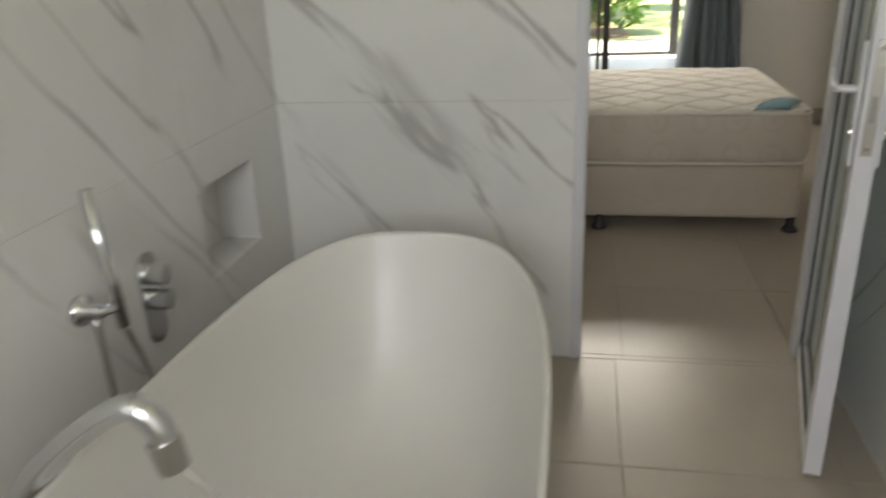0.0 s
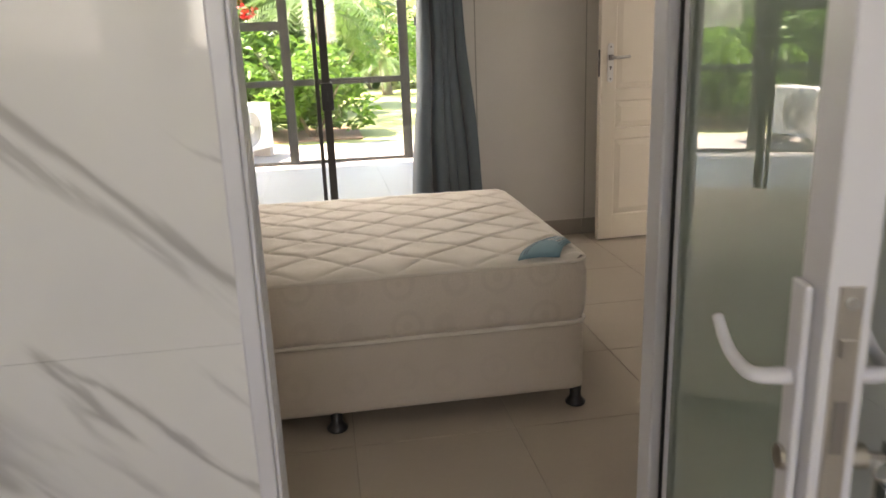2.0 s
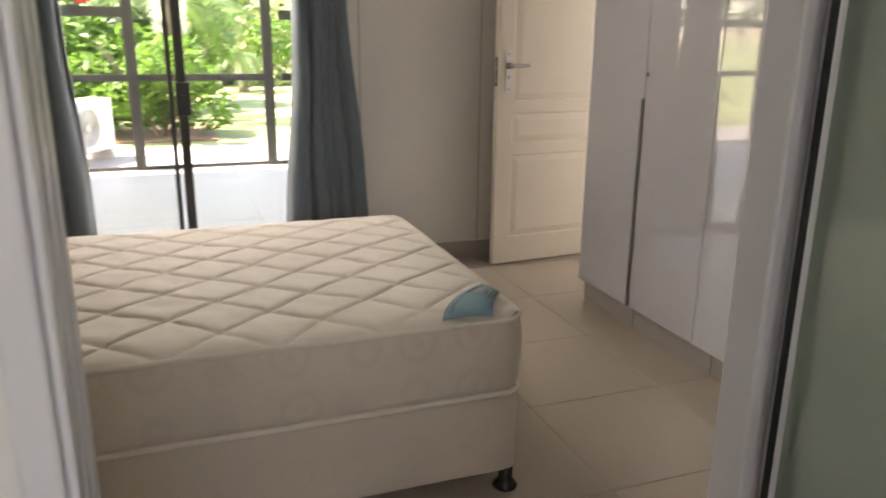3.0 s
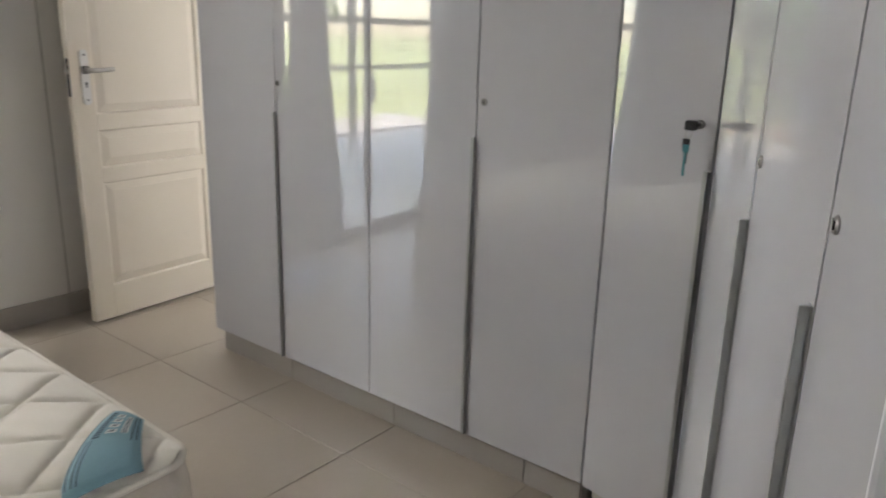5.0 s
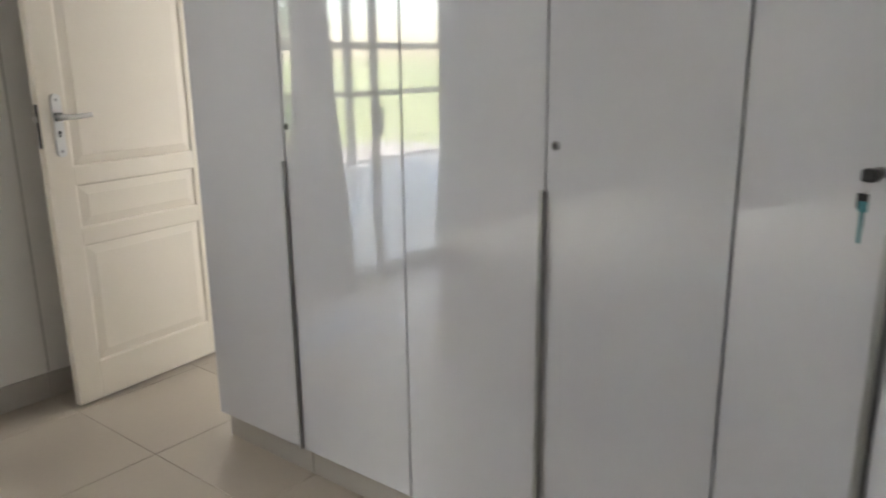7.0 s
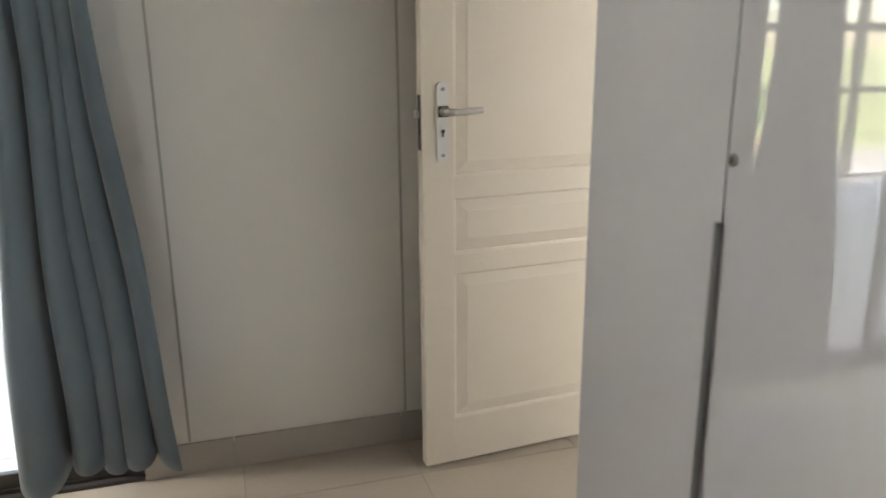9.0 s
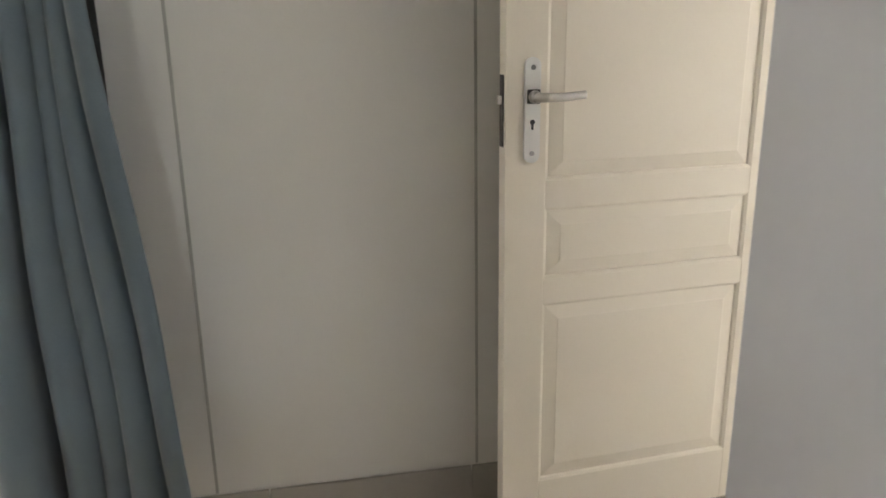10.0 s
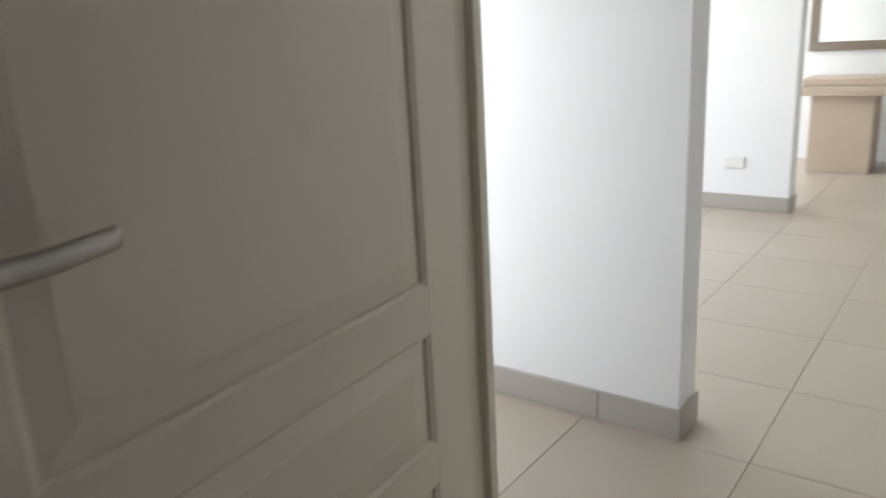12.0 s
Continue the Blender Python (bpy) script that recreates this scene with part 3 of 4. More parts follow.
for s in (-1, 1):
    y = DT / 2 * s
    pl = B()
    for x, z in ((0, 0.098), (0, -0.098)):
        cyl(pl, (DW - 0.062, y, 1.11 + z), (DW - 0.062, y + s * 0.007, 1.11 + z), 0.019, n=24)
    box(pl, DW - 0.081, DW - 0.043, y, y + s * 0.0068, 1.012, 1.208)
    plate = part("handle_plate", pl, WHITE_PLASTIC, door, "long rounded white handle plate")
    for z in (1.015, 1.205):
        part("screw", cyl(B(), (DW - 0.062, y + s * 0.007, z), (DW - 0.062, y + s * 0.009, z), 0.0055), GUNMETAL, plate)
    kh = cyl(B(), (DW - 0.062, y + s * 0.006, 1.085), (DW - 0.062, y + s * 0.0085, 1.085), 0.006)
    box(kh, DW - 0.0645, DW - 0.0595, y + s * 0.006, y + s * 0.0083, 1.068, 1.084)
    part("keyhole", kh, BLACK, plate)
    lv = tube(B(), [(DW - 0.062, y + s * 0.034, 1.142), (DW - 0.066, y + s * 0.046, 1.142), (DW - 0.082, y + s * 0.053, 1.142), (DW - 0.11, y + s * 0.056, 1.142), (DW - 0.14, y + s * 0.056, 1.144), (DW - 0.168, y + s * 0.055, 1.146)], 0.0115, taper=0.009)
    for v in lv.verts:
        v.co.y = y + s * 0.055 + (v.co.y - y - s * 0.055) * (1.0 if v.co.x > DW - 0.08 else 0.6)
    part("lever", lv, STEEL, plate, "satin steel lever handle", smooth=True)
    rose = part("rose", box(B(), DW - 0.078, DW - 0.047, y + s * 0.007, y + s * 0.016, 1.126, 1.158, 0.003), DARK_STEEL, plate, "square dark worn rose")
    part("collar", lathe(B(), [(0.014, 0), (0.014, 0.006), (0.0125, 0.012), (0.0122, 0.024)], 20), GUNMETAL, rose, "dark worn collar", smooth=True).matrix_local = pose(DW - 0.062, y + s * 0.016, 1.142, -90 * s)
mort = part("lock_plate", box(B(), DW, DW + 0.003, -0.011, 0.011, 1.03, 1.19, 0.001), DARK_STEEL, door, "dark worn mortise lock plate")
part("latch_bolt", box(B(), DW + 0.003, DW + 0.013, -0.007, 0.007, 1.125, 1.145, 0.002), STEEL, mort)
for z in (0.25, 1.05, 1.85):
    part("hinge", cyl(B(), (-0.004, -0.026, z - 0.04), (-0.004, -0.026, z + 0.04), 0.007), STEEL, door)


# ---- wardrobe ----
def wardrobe_unit(m, width, doors, label, handles, locks, depth=0.57, keyed=False):
    """Front at y = 0 facing -y, running along +x. handles: (x, side); locks: x."""
    u = thing("wardrobe", m, label, "wardrobe", "built-in wardrobe units")
    part("body", box(B(), 0.001, width - 0.001, 0.021, depth, 0.112, 2.40, 0.002), LACQUER, u)
    part("plinth", box(B(), 0.003, width - 0.003, min(0.05, depth - 0.02), depth - 0.01, 0.0, 0.111), PLINTH, u, "dull grey plinth")
    for i, (a, b) in enumerate(doors):
        d = part("door", box(B(), a + 0.0024, b - 0.0024, 0.0, 0.019, 0.112, 2.398, 0.0012), LACQUER, u)
        for x, s in handles:
            if a < x <= b:
                part("handle", box(box(B(), x - 0.016, x + 0.002, -0.002, 0.0, 0.116, 1.056, 0.0006), x - 0.004, x + 0.002, -0.014, -0.002, 0.116, 1.056, 0.001), ALU_GREY, d, "brushed aluminium edge pull")
        for x in locks:
            if a <= x < b:
                lk = part("lock", lathe(B(), [(0.0105, 0), (0.0105, 0.002), (0.008, 0.004), (0.006, 0.0025)], 20), GUNMETAL, d, "round steel lock")
                lk.matrix_local = pose(x, 0, 1.157, 90)
                part("keyhole", box(B(), x - 0.0016, x + 0.0016, -0.0048, -0.002, 1.152, 1.162), BLACK, d)
    return u


skirting("baseboard", [(2.254, 2.262, 2.92, 4.636), (2.250, 2.260, 4.193, 4.637), (2.250, 2.260, 3.648, 4.191), (2.250, 2.260, 3.103, 3.646), (2.250, 2.260, 2.905, 3.101)], "grey-beige tile plinth along the foot of the wardrobe")
turn_a = -90.0    # front faces -x, run goes towards -y


def run_a(y0):
    return pose(2.212, y0, 0, 0, 0, turn_a)


wardrobe_unit(run_a(4.64), 0.91, [(0, 0.448), (0.448, 0.91)], "tall gloss white wardrobe with two doors, free end beside the doorway", [(0.448, 1)], [0.462])
wardrobe_unit(run_a(3.73), 0.842, [(0, 0.424), (0.424, 0.842)], "tall gloss white wardrobe with two doors", [(0.424, 1)], [0.448])
NARROW = math.degrees(math.atan2(-0.280, -0.055))
narrow = pose(2.207, 2.884, 0, 0, 0, NARROW)
wardrobe_unit(narrow, 0.283, [(0, 0.283)], "narrow gloss white corner wardrobe with keys in its lock", [(0.277, 1)], [0.24], depth=0.4)
ANG = math.degrees(math.atan2(-0.412, -0.822))
corner = pose(2.15, 2.604, 0, 0, 0, ANG)
wardrobe_unit(corner, 0.47, [(0.002, 0.47)], "gloss white angled wardrobe with one door", [(0.466, 1)], [], depth=0.16)
wardrobe_unit(corner @ pose(0.472, 0, 0), 0.42, [(0, 0.42)], "gloss white angled wardrobe with one door", [(0.414, 1)], [0.027], depth=0.13)
wardrobe_unit(corner @ pose(0.894, 0, 0), 0.25, [(0, 0.25)], "gloss white angled wardrobe end unit", [], [0.027], depth=0.05)
wk = thing("key_bunch", narrow @ pose(0.24, -0.003, 1.157, 0, 0, 90), "keys with black and teal heads hanging from the wardrobe lock", "keys")
part("key", box(cyl(B(), (-0.004, 0, 0), (-0.03, 0, 0), 0.004), -0.045, -0.022, -0.012, 0.012, -0.011, 0.011, 0.005), BLACK, wk, "black key head")
part("ring", tube(B(), [(-0.034 + 0.012 * math.sin(a), 0.004, -0.018 - 0.012 * math.cos(a)) for a in (k * math.pi / 4 for k in range(9))], 0.001, 8), STEEL, wk)
part("key", box(box(B(), -0.037, -0.033, -0.002, 0.016, -0.056, -0.03, 0.002), -0.036, -0.034, 0.002, 0.009, -0.085, -0.055), BLACK, wk)
part("key", box(box(B(), -0.042, -0.039, 0.001, 0.007, -0.112, -0.055, 0.001), -0.042, -0.038, -0.004, 0.011, -0.06, -0.042, 0.002), TEAL_PLASTIC, wk, "teal key")

# ---- bed ----
BX0, BX1, BY0, BY1 = -0.72, 1.19, 3.178, 4.46
bed = thing("bed_base", pose((BX0 + BX1) / 2, (BY0 + BY1) / 2, 0), "beige cloth divan bed base on black feet", "bed")
hx, hy = (BX1 - BX0) / 2, (BY1 - BY0) / 2
bb = box(B(), -hx + 0.012, hx - 0.012, -hy + 0.012, hy - 0.012, 0.066, 0.322, 0.022, 3)
part("box_base", bb, BASE_CLOTH, bed, smooth=True)
for x in (-0.86, 0.06, 0.92):
    for y in (-hy + 0.008, hy - 0.08):
        part("foot", lathe(B(), [(0.024, 0.0), (0.036, 0.004), (0.037, 0.012), (0.026, 0.024), (0.02, 0.036), (0.022, 0.085)], 20, (x, y + 0.03, 0)), BLACK, bed, "black turned plastic foot", smooth=True)

mattress = thing("mattress", pose((BX0 + BX1) / 2, (BY0 + BY1) / 2, 0), "bare cream quilted mattress with a blue corner label", "mattress")
NX, NY = 300, 200


def superform(u, v, inset):
    """A rounded-corner rectangle: grid position u, v in -1..1."""
    x, y = u * (hx - inset), v * (hy - inset)
    r = 0.07
    cx, cy = hx - inset - r, hy - inset - r
    if abs(x) > cx and abs(y) > cy:
        dx, dy = (abs(x) - cx) / r, (abs(y) - cy) / r
        k = max(dx, dy) / max(1e-6, math.hypot(dx, dy))
        x, y = math.copysign(cx + dx * k * r, x), math.copysign(cy + dy * k * r, y)
    return x, y


def quilt(x, y):
    """Puffed ogee diamonds between stitched seams."""
    x, y = x + 0.014 * noise.noise((x * 3.1, y * 3.1, 4.0)), y + 0.014 * noise.noise((x * 3.1, y * 3.1, 8.0))
    a = x / 0.27 + 0.045 * math.sin(2 * math.pi * y / 0.215)
    b = y / 0.215 + 0.045 * math.sin(2 * math.pi * x / 0.27)
    p, q = (a + b) % 1.0, (a - b) % 1.0
    d = min(p, 1 - p, q, 1 - q)
    return 0.015 * (1 - math.exp(-d * 24)) + 0.0035 * noise.noise((x * 16, y * 16, 0.3))


tp = B()
grid = []
for j in range(NY + 1):
    row = []
    for i in range(NX + 1):
        u, v = 2 * i / NX - 1, 2 * j / NY - 1
        x, y = superform(u, v, 0.004)
        e = min(hx - abs(x), hy - abs(y))
        fall = math.exp(-max(e, 0) / 0.025)
        z = 0.553 + quilt(x, y) * (1 - fall) + 0.018 * (1 - math.exp(-max(e, 0) / 0.12)) + 0.006 * noise.noise((x * 2.3, y * 2.3, 1.7)) * (1 - fall)
        row.append(tp.verts.new((x, y, z)))
    grid.append(row)
for j in range(NY):
    for i in range(NX):
        tp.faces.new((grid[j][i], grid[j][i + 1], grid[j + 1][i + 1], grid[j + 1][i]))
part("quilted_top", tp, TICKING, mattress, "cream quilted ticking with curved diamond stitching", smooth=True)


def band(profile, mat, name, label="", wob=0.0):
    """A closed strip round the mattress; profile: outset, z."""
    bm = B()
    outline = []
    r = 0.07
    for cx, cy, a0 in ((hx - r, hy - r, 0), (-hx + r, hy - r, 90), (-hx + r, -hy + r, 180), (hx - r, -hy + r, 270)):
        for k in range(9):
            a = radians(a0 + 90 * k / 8)
            outline.append((cx + r * math.cos(a), cy + r * math.sin(a), math.cos(a), math.sin(a)))
    pts = []
    for i, p in enumerate(outline):
        q = outline[(i + 1) % len(outline)]
        n = max(1, int(math.hypot(q[0] - p[0], q[1] - p[1]) / 0.05))
        pts += [tuple(p[c] + (q[c] - p[c]) * k / n for c in range(4)) for k in range(n)]
    rings = [[bm.verts.new((x + nx * (o + wob * noise.noise((x * 5, y * 5, z * 9))), y + ny * (o + wob * noise.noise((x * 5, y * 5, z * 9))), z + wob * 0.6 * noise.noise((x * 3, y * 3, 5)))) for x, y, nx, ny in pts] for o, z in profile]
    n = len(pts)
    for a, b in zip(rings, rings[1:]):
        for i in range(n):
            bm.faces.new((a[i], a[(i + 1) % n], b[(i + 1) % n], b[i]))
    return part(name, bm, mat, mattress, label, smooth=True)


band([(-0.02, 0.334), (-0.006, 0.335), (0.002, 0.36), (0.006, 0.40), (0.007, 0.45), (0.005, 0.50), (0.0, 0.535), (-0.004, 0.549)], BORDER, "border", "beige damask mattress border", 0.006)
band([(-0.004, 0.545), (0.004, 0.547), (0.006, 0.553), (0.002, 0.559), (-0.006, 0.558)], TICKING, "piping", "", 0.003)
band([(-0.012, 0.324), (0.003, 0.325), (0.007, 0.331), (0.003, 0.337), (-0.01, 0.337)], TICKING, "piping", "pale piped bottom edge", 0.003)
box_under = part("underside", box(B(), -hx + 0.02, hx - 0.02, -hy + 0.02, hy - 0.02, 0.323, 0.345), BORDER, mattress)
# corner label: a curved strip laid on the quilting
def on_top(x, y):
    return 0.553 + 0.018 + 0.012


lab = B()
arc0, arc1 = [], []
for k in range(15):
    f = k / 14
    x = hx - 0.25 + 0.212 * f
    y = -hy + 0.012 + 0.22 * f ** 0.75
    x2, y2 = hx - 0.105 + 0.095 * f, -hy + 0.010 + 0.165 * f ** 0.9
    e0, e1 = min(hx - x, y + hy), min(hx - x2, y2 + hy)
    za = 0.561 + 0.030 * (1 - math.exp(-e0 / 0.05))
    zb = 0.561 + 0.030 * (1 - math.exp(-e1 / 0.05))
    arc0.append((x, y, za))
    arc1.append((x2, y2, zb))
rows_l = [[lab.verts.new(Vector(a).lerp(Vector(b), s / 6) + Vector((0, 0, 0.006 * math.sin(math.pi * s / 6)))) for s in range(7)] for a, b in zip(arc0, arc1)]
for a, b in zip(rows_l, rows_l[1:]):
    for s in range(6):
        lab.faces.new((a[s], b[s], b[s + 1], a[s + 1]))
ext = bmesh.ops.extrude_face_region(lab, geom=lab.faces[:])
for v in ext["geom"]:
    if isinstance(v, bmesh.types.BMVert):
        v.co.z += 0.003
bmesh.ops.recalc_face_normals(lab, faces=lab.faces[:])
label_part = part("label", lab, LABEL_BLUE, mattress, "blue woven corner label", smooth=True)


def on_label(f, s):
    i = min(int(f * 14), 13)
    p = Vector(arc0[i]).lerp(Vector(arc0[i + 1]), f * 14 - i)
    q = Vector(arc1[i]).lerp(Vector(arc1[i + 1]), f * 14 - i)
    return p.lerp(q, s) + Vector((0, 0, 0.006 * math.sin(math.pi * s) + 0.0065))


def label_strip(name, f0, f1, s0, s1, mat):
    bm = B()
    n = 10
    vs = [[bm.verts.new(on_label(f0 + (f1 - f0) * k / n, s)) for s in (s0, s1)] for k in range(n + 1)]
    for a, b in zip(vs, vs[1:]):
        bm.faces.new((a[0], b[0], b[1], a[1]))
    part(name, bm, mat, label_part)


for s in (0.02, 0.10, 0.16):
    label_strip("stripe", 0.04, 0.45 if s > 0.05 else 0.97, s, s + 0.022, LABEL_DARK)
for k in range(12):
    label_strip("letter_bar", 0.47 + k * 0.038, 0.47 + k * 0.038 + 0.024, 0.13, 0.27, LABEL_DARK)
for k in range(4):
    label_strip("emblem", 0.52 + k * 0.10, 0.52 + k * 0.10 + 0.065, 0.34, 0.54, LABEL_PALE)
    label_strip("emblem_mark", 0.54 + k * 0.10, 0.54 + k * 0.10 + 0.025, 0.39, 0.49, LABEL_DARK)
label_strip("caption_bar", 0.50, 0.86, 0.62, 0.76, LABEL_PALE)
for k in range(9):
    label_strip("letter_bar", 0.51 + k * 0.037, 0.51 + k * 0.037 + 0.022, 0.64, 0.74, LABEL_DARK)
for s in (0.83, 0.92):
    label_strip("stripe", 0.35, 0.95, s, s + 0.025, LABEL_DARK)


# ---- curtains ----
def curtain(x_top, x_bot, label, seed, hem=0.175):
    """A gathered curtain between left and right edges at head height and hem."""
    c = thing("curtain", pose(0, 0, 0), label, "curtain", "curtains of the sliding door")
    bm = B()
    n, m = 110, 46
    folds = 4.8
    rng = random.Random(seed)
    ph = rng.random() * 6
    lower = []
    rows_c = []
    for j in range(m + 1):
        v = j / m
        z = 2.24 + (hem - 2.24) * v
        flare = v ** 1.25
        row = []
        for i in range(n + 1):
            u = i / n
            xl = x_top[0] + (x_bot[0] - x_top[0]) * flare
            xr = x_top[1] + (x_bot[1] - x_top[1]) * flare
            ang = 2 * math.pi * folds * (u + 0.05 * math.sin(8 * u + ph)) + 0.5 * math.sin(2.2 * v + ph)
            amp = (0.036 + 0.06 * flare) * (0.85 + 0.3 * math.sin(5.3 * u + ph))
            sh = math.sin(ang)
            yy = 5.36 + amp * math.copysign(abs(sh) ** 0.55, sh) + 0.012 * math.sin(9 * u + 2 * v + ph)
            xx = xl + (xr - xl) * u + 0.018 * math.cos(ang) * (0.5 + flare) + 0.006 * math.sin(13 * v + 5 * u)
            zz = z + (0.012 * math.sin(2 * math.pi * folds * u * 0.5 + ph) + 0.02 * (u - 0.5) * (1 if x_bot[1] > 0.5 else -1)) * v + 0.022 * sh * v ** 8
            row.append(bm.verts.new((xx, yy, zz)))
        rows_c.append(row)
    for a, b in zip(rows_c, rows_c[1:]):
        for i in range(n):
            bm.faces.new((a[i], a[i + 1], b[i + 1], b[i]))
    bmesh.ops.recalc_face_normals(bm, faces=bm.faces[:])
    cl = part("cloth", bm, CURTAIN, c, smooth=True)
    th = cl.modifiers.new("thickness", "SOLIDIFY")
    th.thickness = 0.003
    # heading tape
    part("heading", box(B(), x_top[0] - 0.01, x_top[1] + 0.01, 5.345, 5.375, 2.235, 2.30, 0.004), LINING, c)
    return c


curtain((0.97, 1.125), (0.845, 1.285), "grey-blue curtain gathered beside the sliding door, hem off the floor", 4)
curtain((-0.42, -0.135), (-0.52, -0.06), "grey-blue curtain gathered beside the bed, hem off the floor", 9)
rod = thing("curtain_rod", pose(0.37, 5.36, 2.31), "steel curtain rod above the sliding door", "curtain rod")
part("pole", cyl(B(), (-1.1, 0, 0), (1.1, 0, 0), 0.012), STEEL, rod)
for x in (-1.0, 1.0):
    part("bracket", box(B(), x - 0.012, x + 0.012, 0.0, 0.16, -0.012, 0.012, 0.003), STEEL, rod)

# ---- bathtub and its fittings ----
TX, TY = -0.203, 0.672
tub = thing("bathtub", pose(TX, TY, 0), "freestanding oval white bathtub with a matt finish", "bathtub")


def tub_ring(bm, rx, ry, z, end, lean=0.0, n=72):
    """An egg oval; end raises both ends of the rim."""
    vs = []
    for k in range(n):
        a = 2 * math.pi * k / n
        c, s = math.cos(a), math.sin(a)
        x = rx * math.copysign(abs(c) ** 0.66, c)
        y = ry * math.copysign(abs(s) ** 0.80, s) + lean
        vs.append(bm.verts.new((x, y, z + end * s * s)))
    return vs


tb = B()
RX, RY = 0.362, 0.845
prof = [(0.60, 0.70, 0.0, 0), (0.64, 0.735, 0.012, 0), (0.72, 0.79, 0.12, 0), (0.83, 0.87, 0.28, 0.01), (0.94, 0.95, 0.46, 0.03), (0.985, 0.99, 0.53, 0.03), (0.998, 0.998, 0.553, 0.033),
        (1.0, 1.0, 0.562, 0.035), (0.992, 0.994, 0.568, 0.036), (0.972, 0.985, 0.568, 0.036), (0.962, 0.979, 0.56, 0.035), (0.95, 0.972, 0.53, 0.03), (0.90, 0.92, 0.42, 0.03), (0.82, 0.84, 0.28, 0.01), (0.72, 0.74, 0.18, 0), (0.60, 0.64, 0.125, 0), (0.40, 0.46, 0.105, 0), (0.15, 0.2, 0.10, 0)]
rs = [tub_ring(tb, RX * a, RY * b, z, e) for a, b, z, e in prof]
for a, b in zip(rs, rs[1:]):
    for i in range(72):
        tb.faces.new((a[i], a[(i + 1) % 72], b[(i + 1) % 72], b[i]))
tb.faces.new(rs[-1])
tb.faces.new(rs[0][::-1])
bmesh.ops.recalc_face_normals(tb, faces=tb.faces[:])
part("shell", tb, TUB_WHITE, tub, smooth=True)
part("drain", lathe(B(), [(0.03, 0.1), (0.032, 0.104), (0.02, 0.106)], 24), CHROME, tub, "chrome drain", smooth=True)

WX = -0.752   # marble face of the west wall is 12 mm proud of this
FX = WX + 0.013
shower = thing("hand_shower", pose(FX, 0.895, 0.66), "chrome stick hand shower with a metal hose, on a wall outlet", "hand shower")
part("outlet", lathe(B(), [(0.03, 0.0), (0.03, 0.012), (0.014, 0.016), (0.014, 0.05)], 24), CHROME, shower, "round chrome wall outlet", smooth=True).matrix_local = pose(0, 0, 0, 0, 90)
part("holder", tube(B(), [(0.045, 0.0, 0.0), (0.055, 0.015, 0.0), (0.062, 0.036, -0.002)], 0.012), CHROME, shower, smooth=True)
part("stick", cyl(B(), (0.066, 0.032, -0.045), (0.058, 0.02, 0.235), 0.0125, 0.0125, 20), CHROME, shower, "square-cut chrome stick", smooth=True)
part("hose", tube(B(), [(0.066, 0.032, -0.045), (0.072, 0.06, -0.14), (0.10, 0.055, -0.26), (0.13, 0.03, -0.40), (0.13, 0.0, -0.53), (0.09, -0.03, -0.58), (0.05, -0.02, -0.45), (0.035, 0.0, -0.2), (0.035, 0.0, -0.012)], 0.007), STEEL, shower, "flexible metal hose", smooth=True)

mixer = thing("shower_mixer", pose(FX, 1.125, 0.578), "chrome wall mixer with a long rounded plate and two knobs", "mixer")
mp = B()
for z in (-0.072, 0.072):
    cyl(mp, (0, 0, z), (0.008, 0, z), 0.035, n=32)
box(mp, 0, 0.0078, -0.035, 0.035, -0.072, 0.072)
part("plate", mp, CHROME, mixer)
for z, r in ((0.058, 0.024), (0.0, 0.026)):
    part("knob", cyl(B(), (0.008, 0, z), (0.05, 0, z), r, r * 0.94, 28), CHROME, mixer, "chrome knob")
part("lever", box(B(), 0.045, 0.053, -0.006, 0.006, 0.05, 0.084, 0.002), CHROME, mixer)

spout = thing("bath_spout", pose(-0.64, 0.52, -0.03), "curved chrome floor-standing bath spout", "bath tap")
part("pipe", tube(B(), [(0, 0, 0.04), (0, 0, 0.25), (0.005, 0, 0.44), (0.02, 0, 0.54), (0.068, 0, 0.615), (0.165, 0, 0.70), (0.245, 0, 0.748), (0.282, 0, 0.725), (0.292, 0, 0.69)], 0.019, 18), CHROME, spout, smooth=True)
part("flange", lathe(B(), [(0.045, 0.03), (0.045, 0.042), (0.022, 0.05), (0.022, 0.07)], 28), CHROME, spout, smooth=True)
part("nozzle", cyl(B(), (0.288, 0, 0.70), (0.298, 0.0, 0.655), 0.023, 0.022, 24), STEEL, spout)
part("diverter_rod", cyl(B(), (0.302, 0.0, 0.662), (0.355, 0.0, 0.61), 0.003), STEEL, spout)

# ---- hall and lounge things ----
def socket(m):
    s = thing("wall_socket", m, "white double wall socket plate", "socket", "wall sockets")
    part("plate", box(B(), -0.012, 0.0, -0.07, 0.07, -0.045, 0.045, 0.004), WHITE_PLASTIC, s)
    for y in (-0.033, 0.033):
        part("module", box(B(), -0.016, -0.011, y - 0.027, y + 0.027, -0.034, 0.034, 0.002), WHITE_PLASTIC, s)
    return s


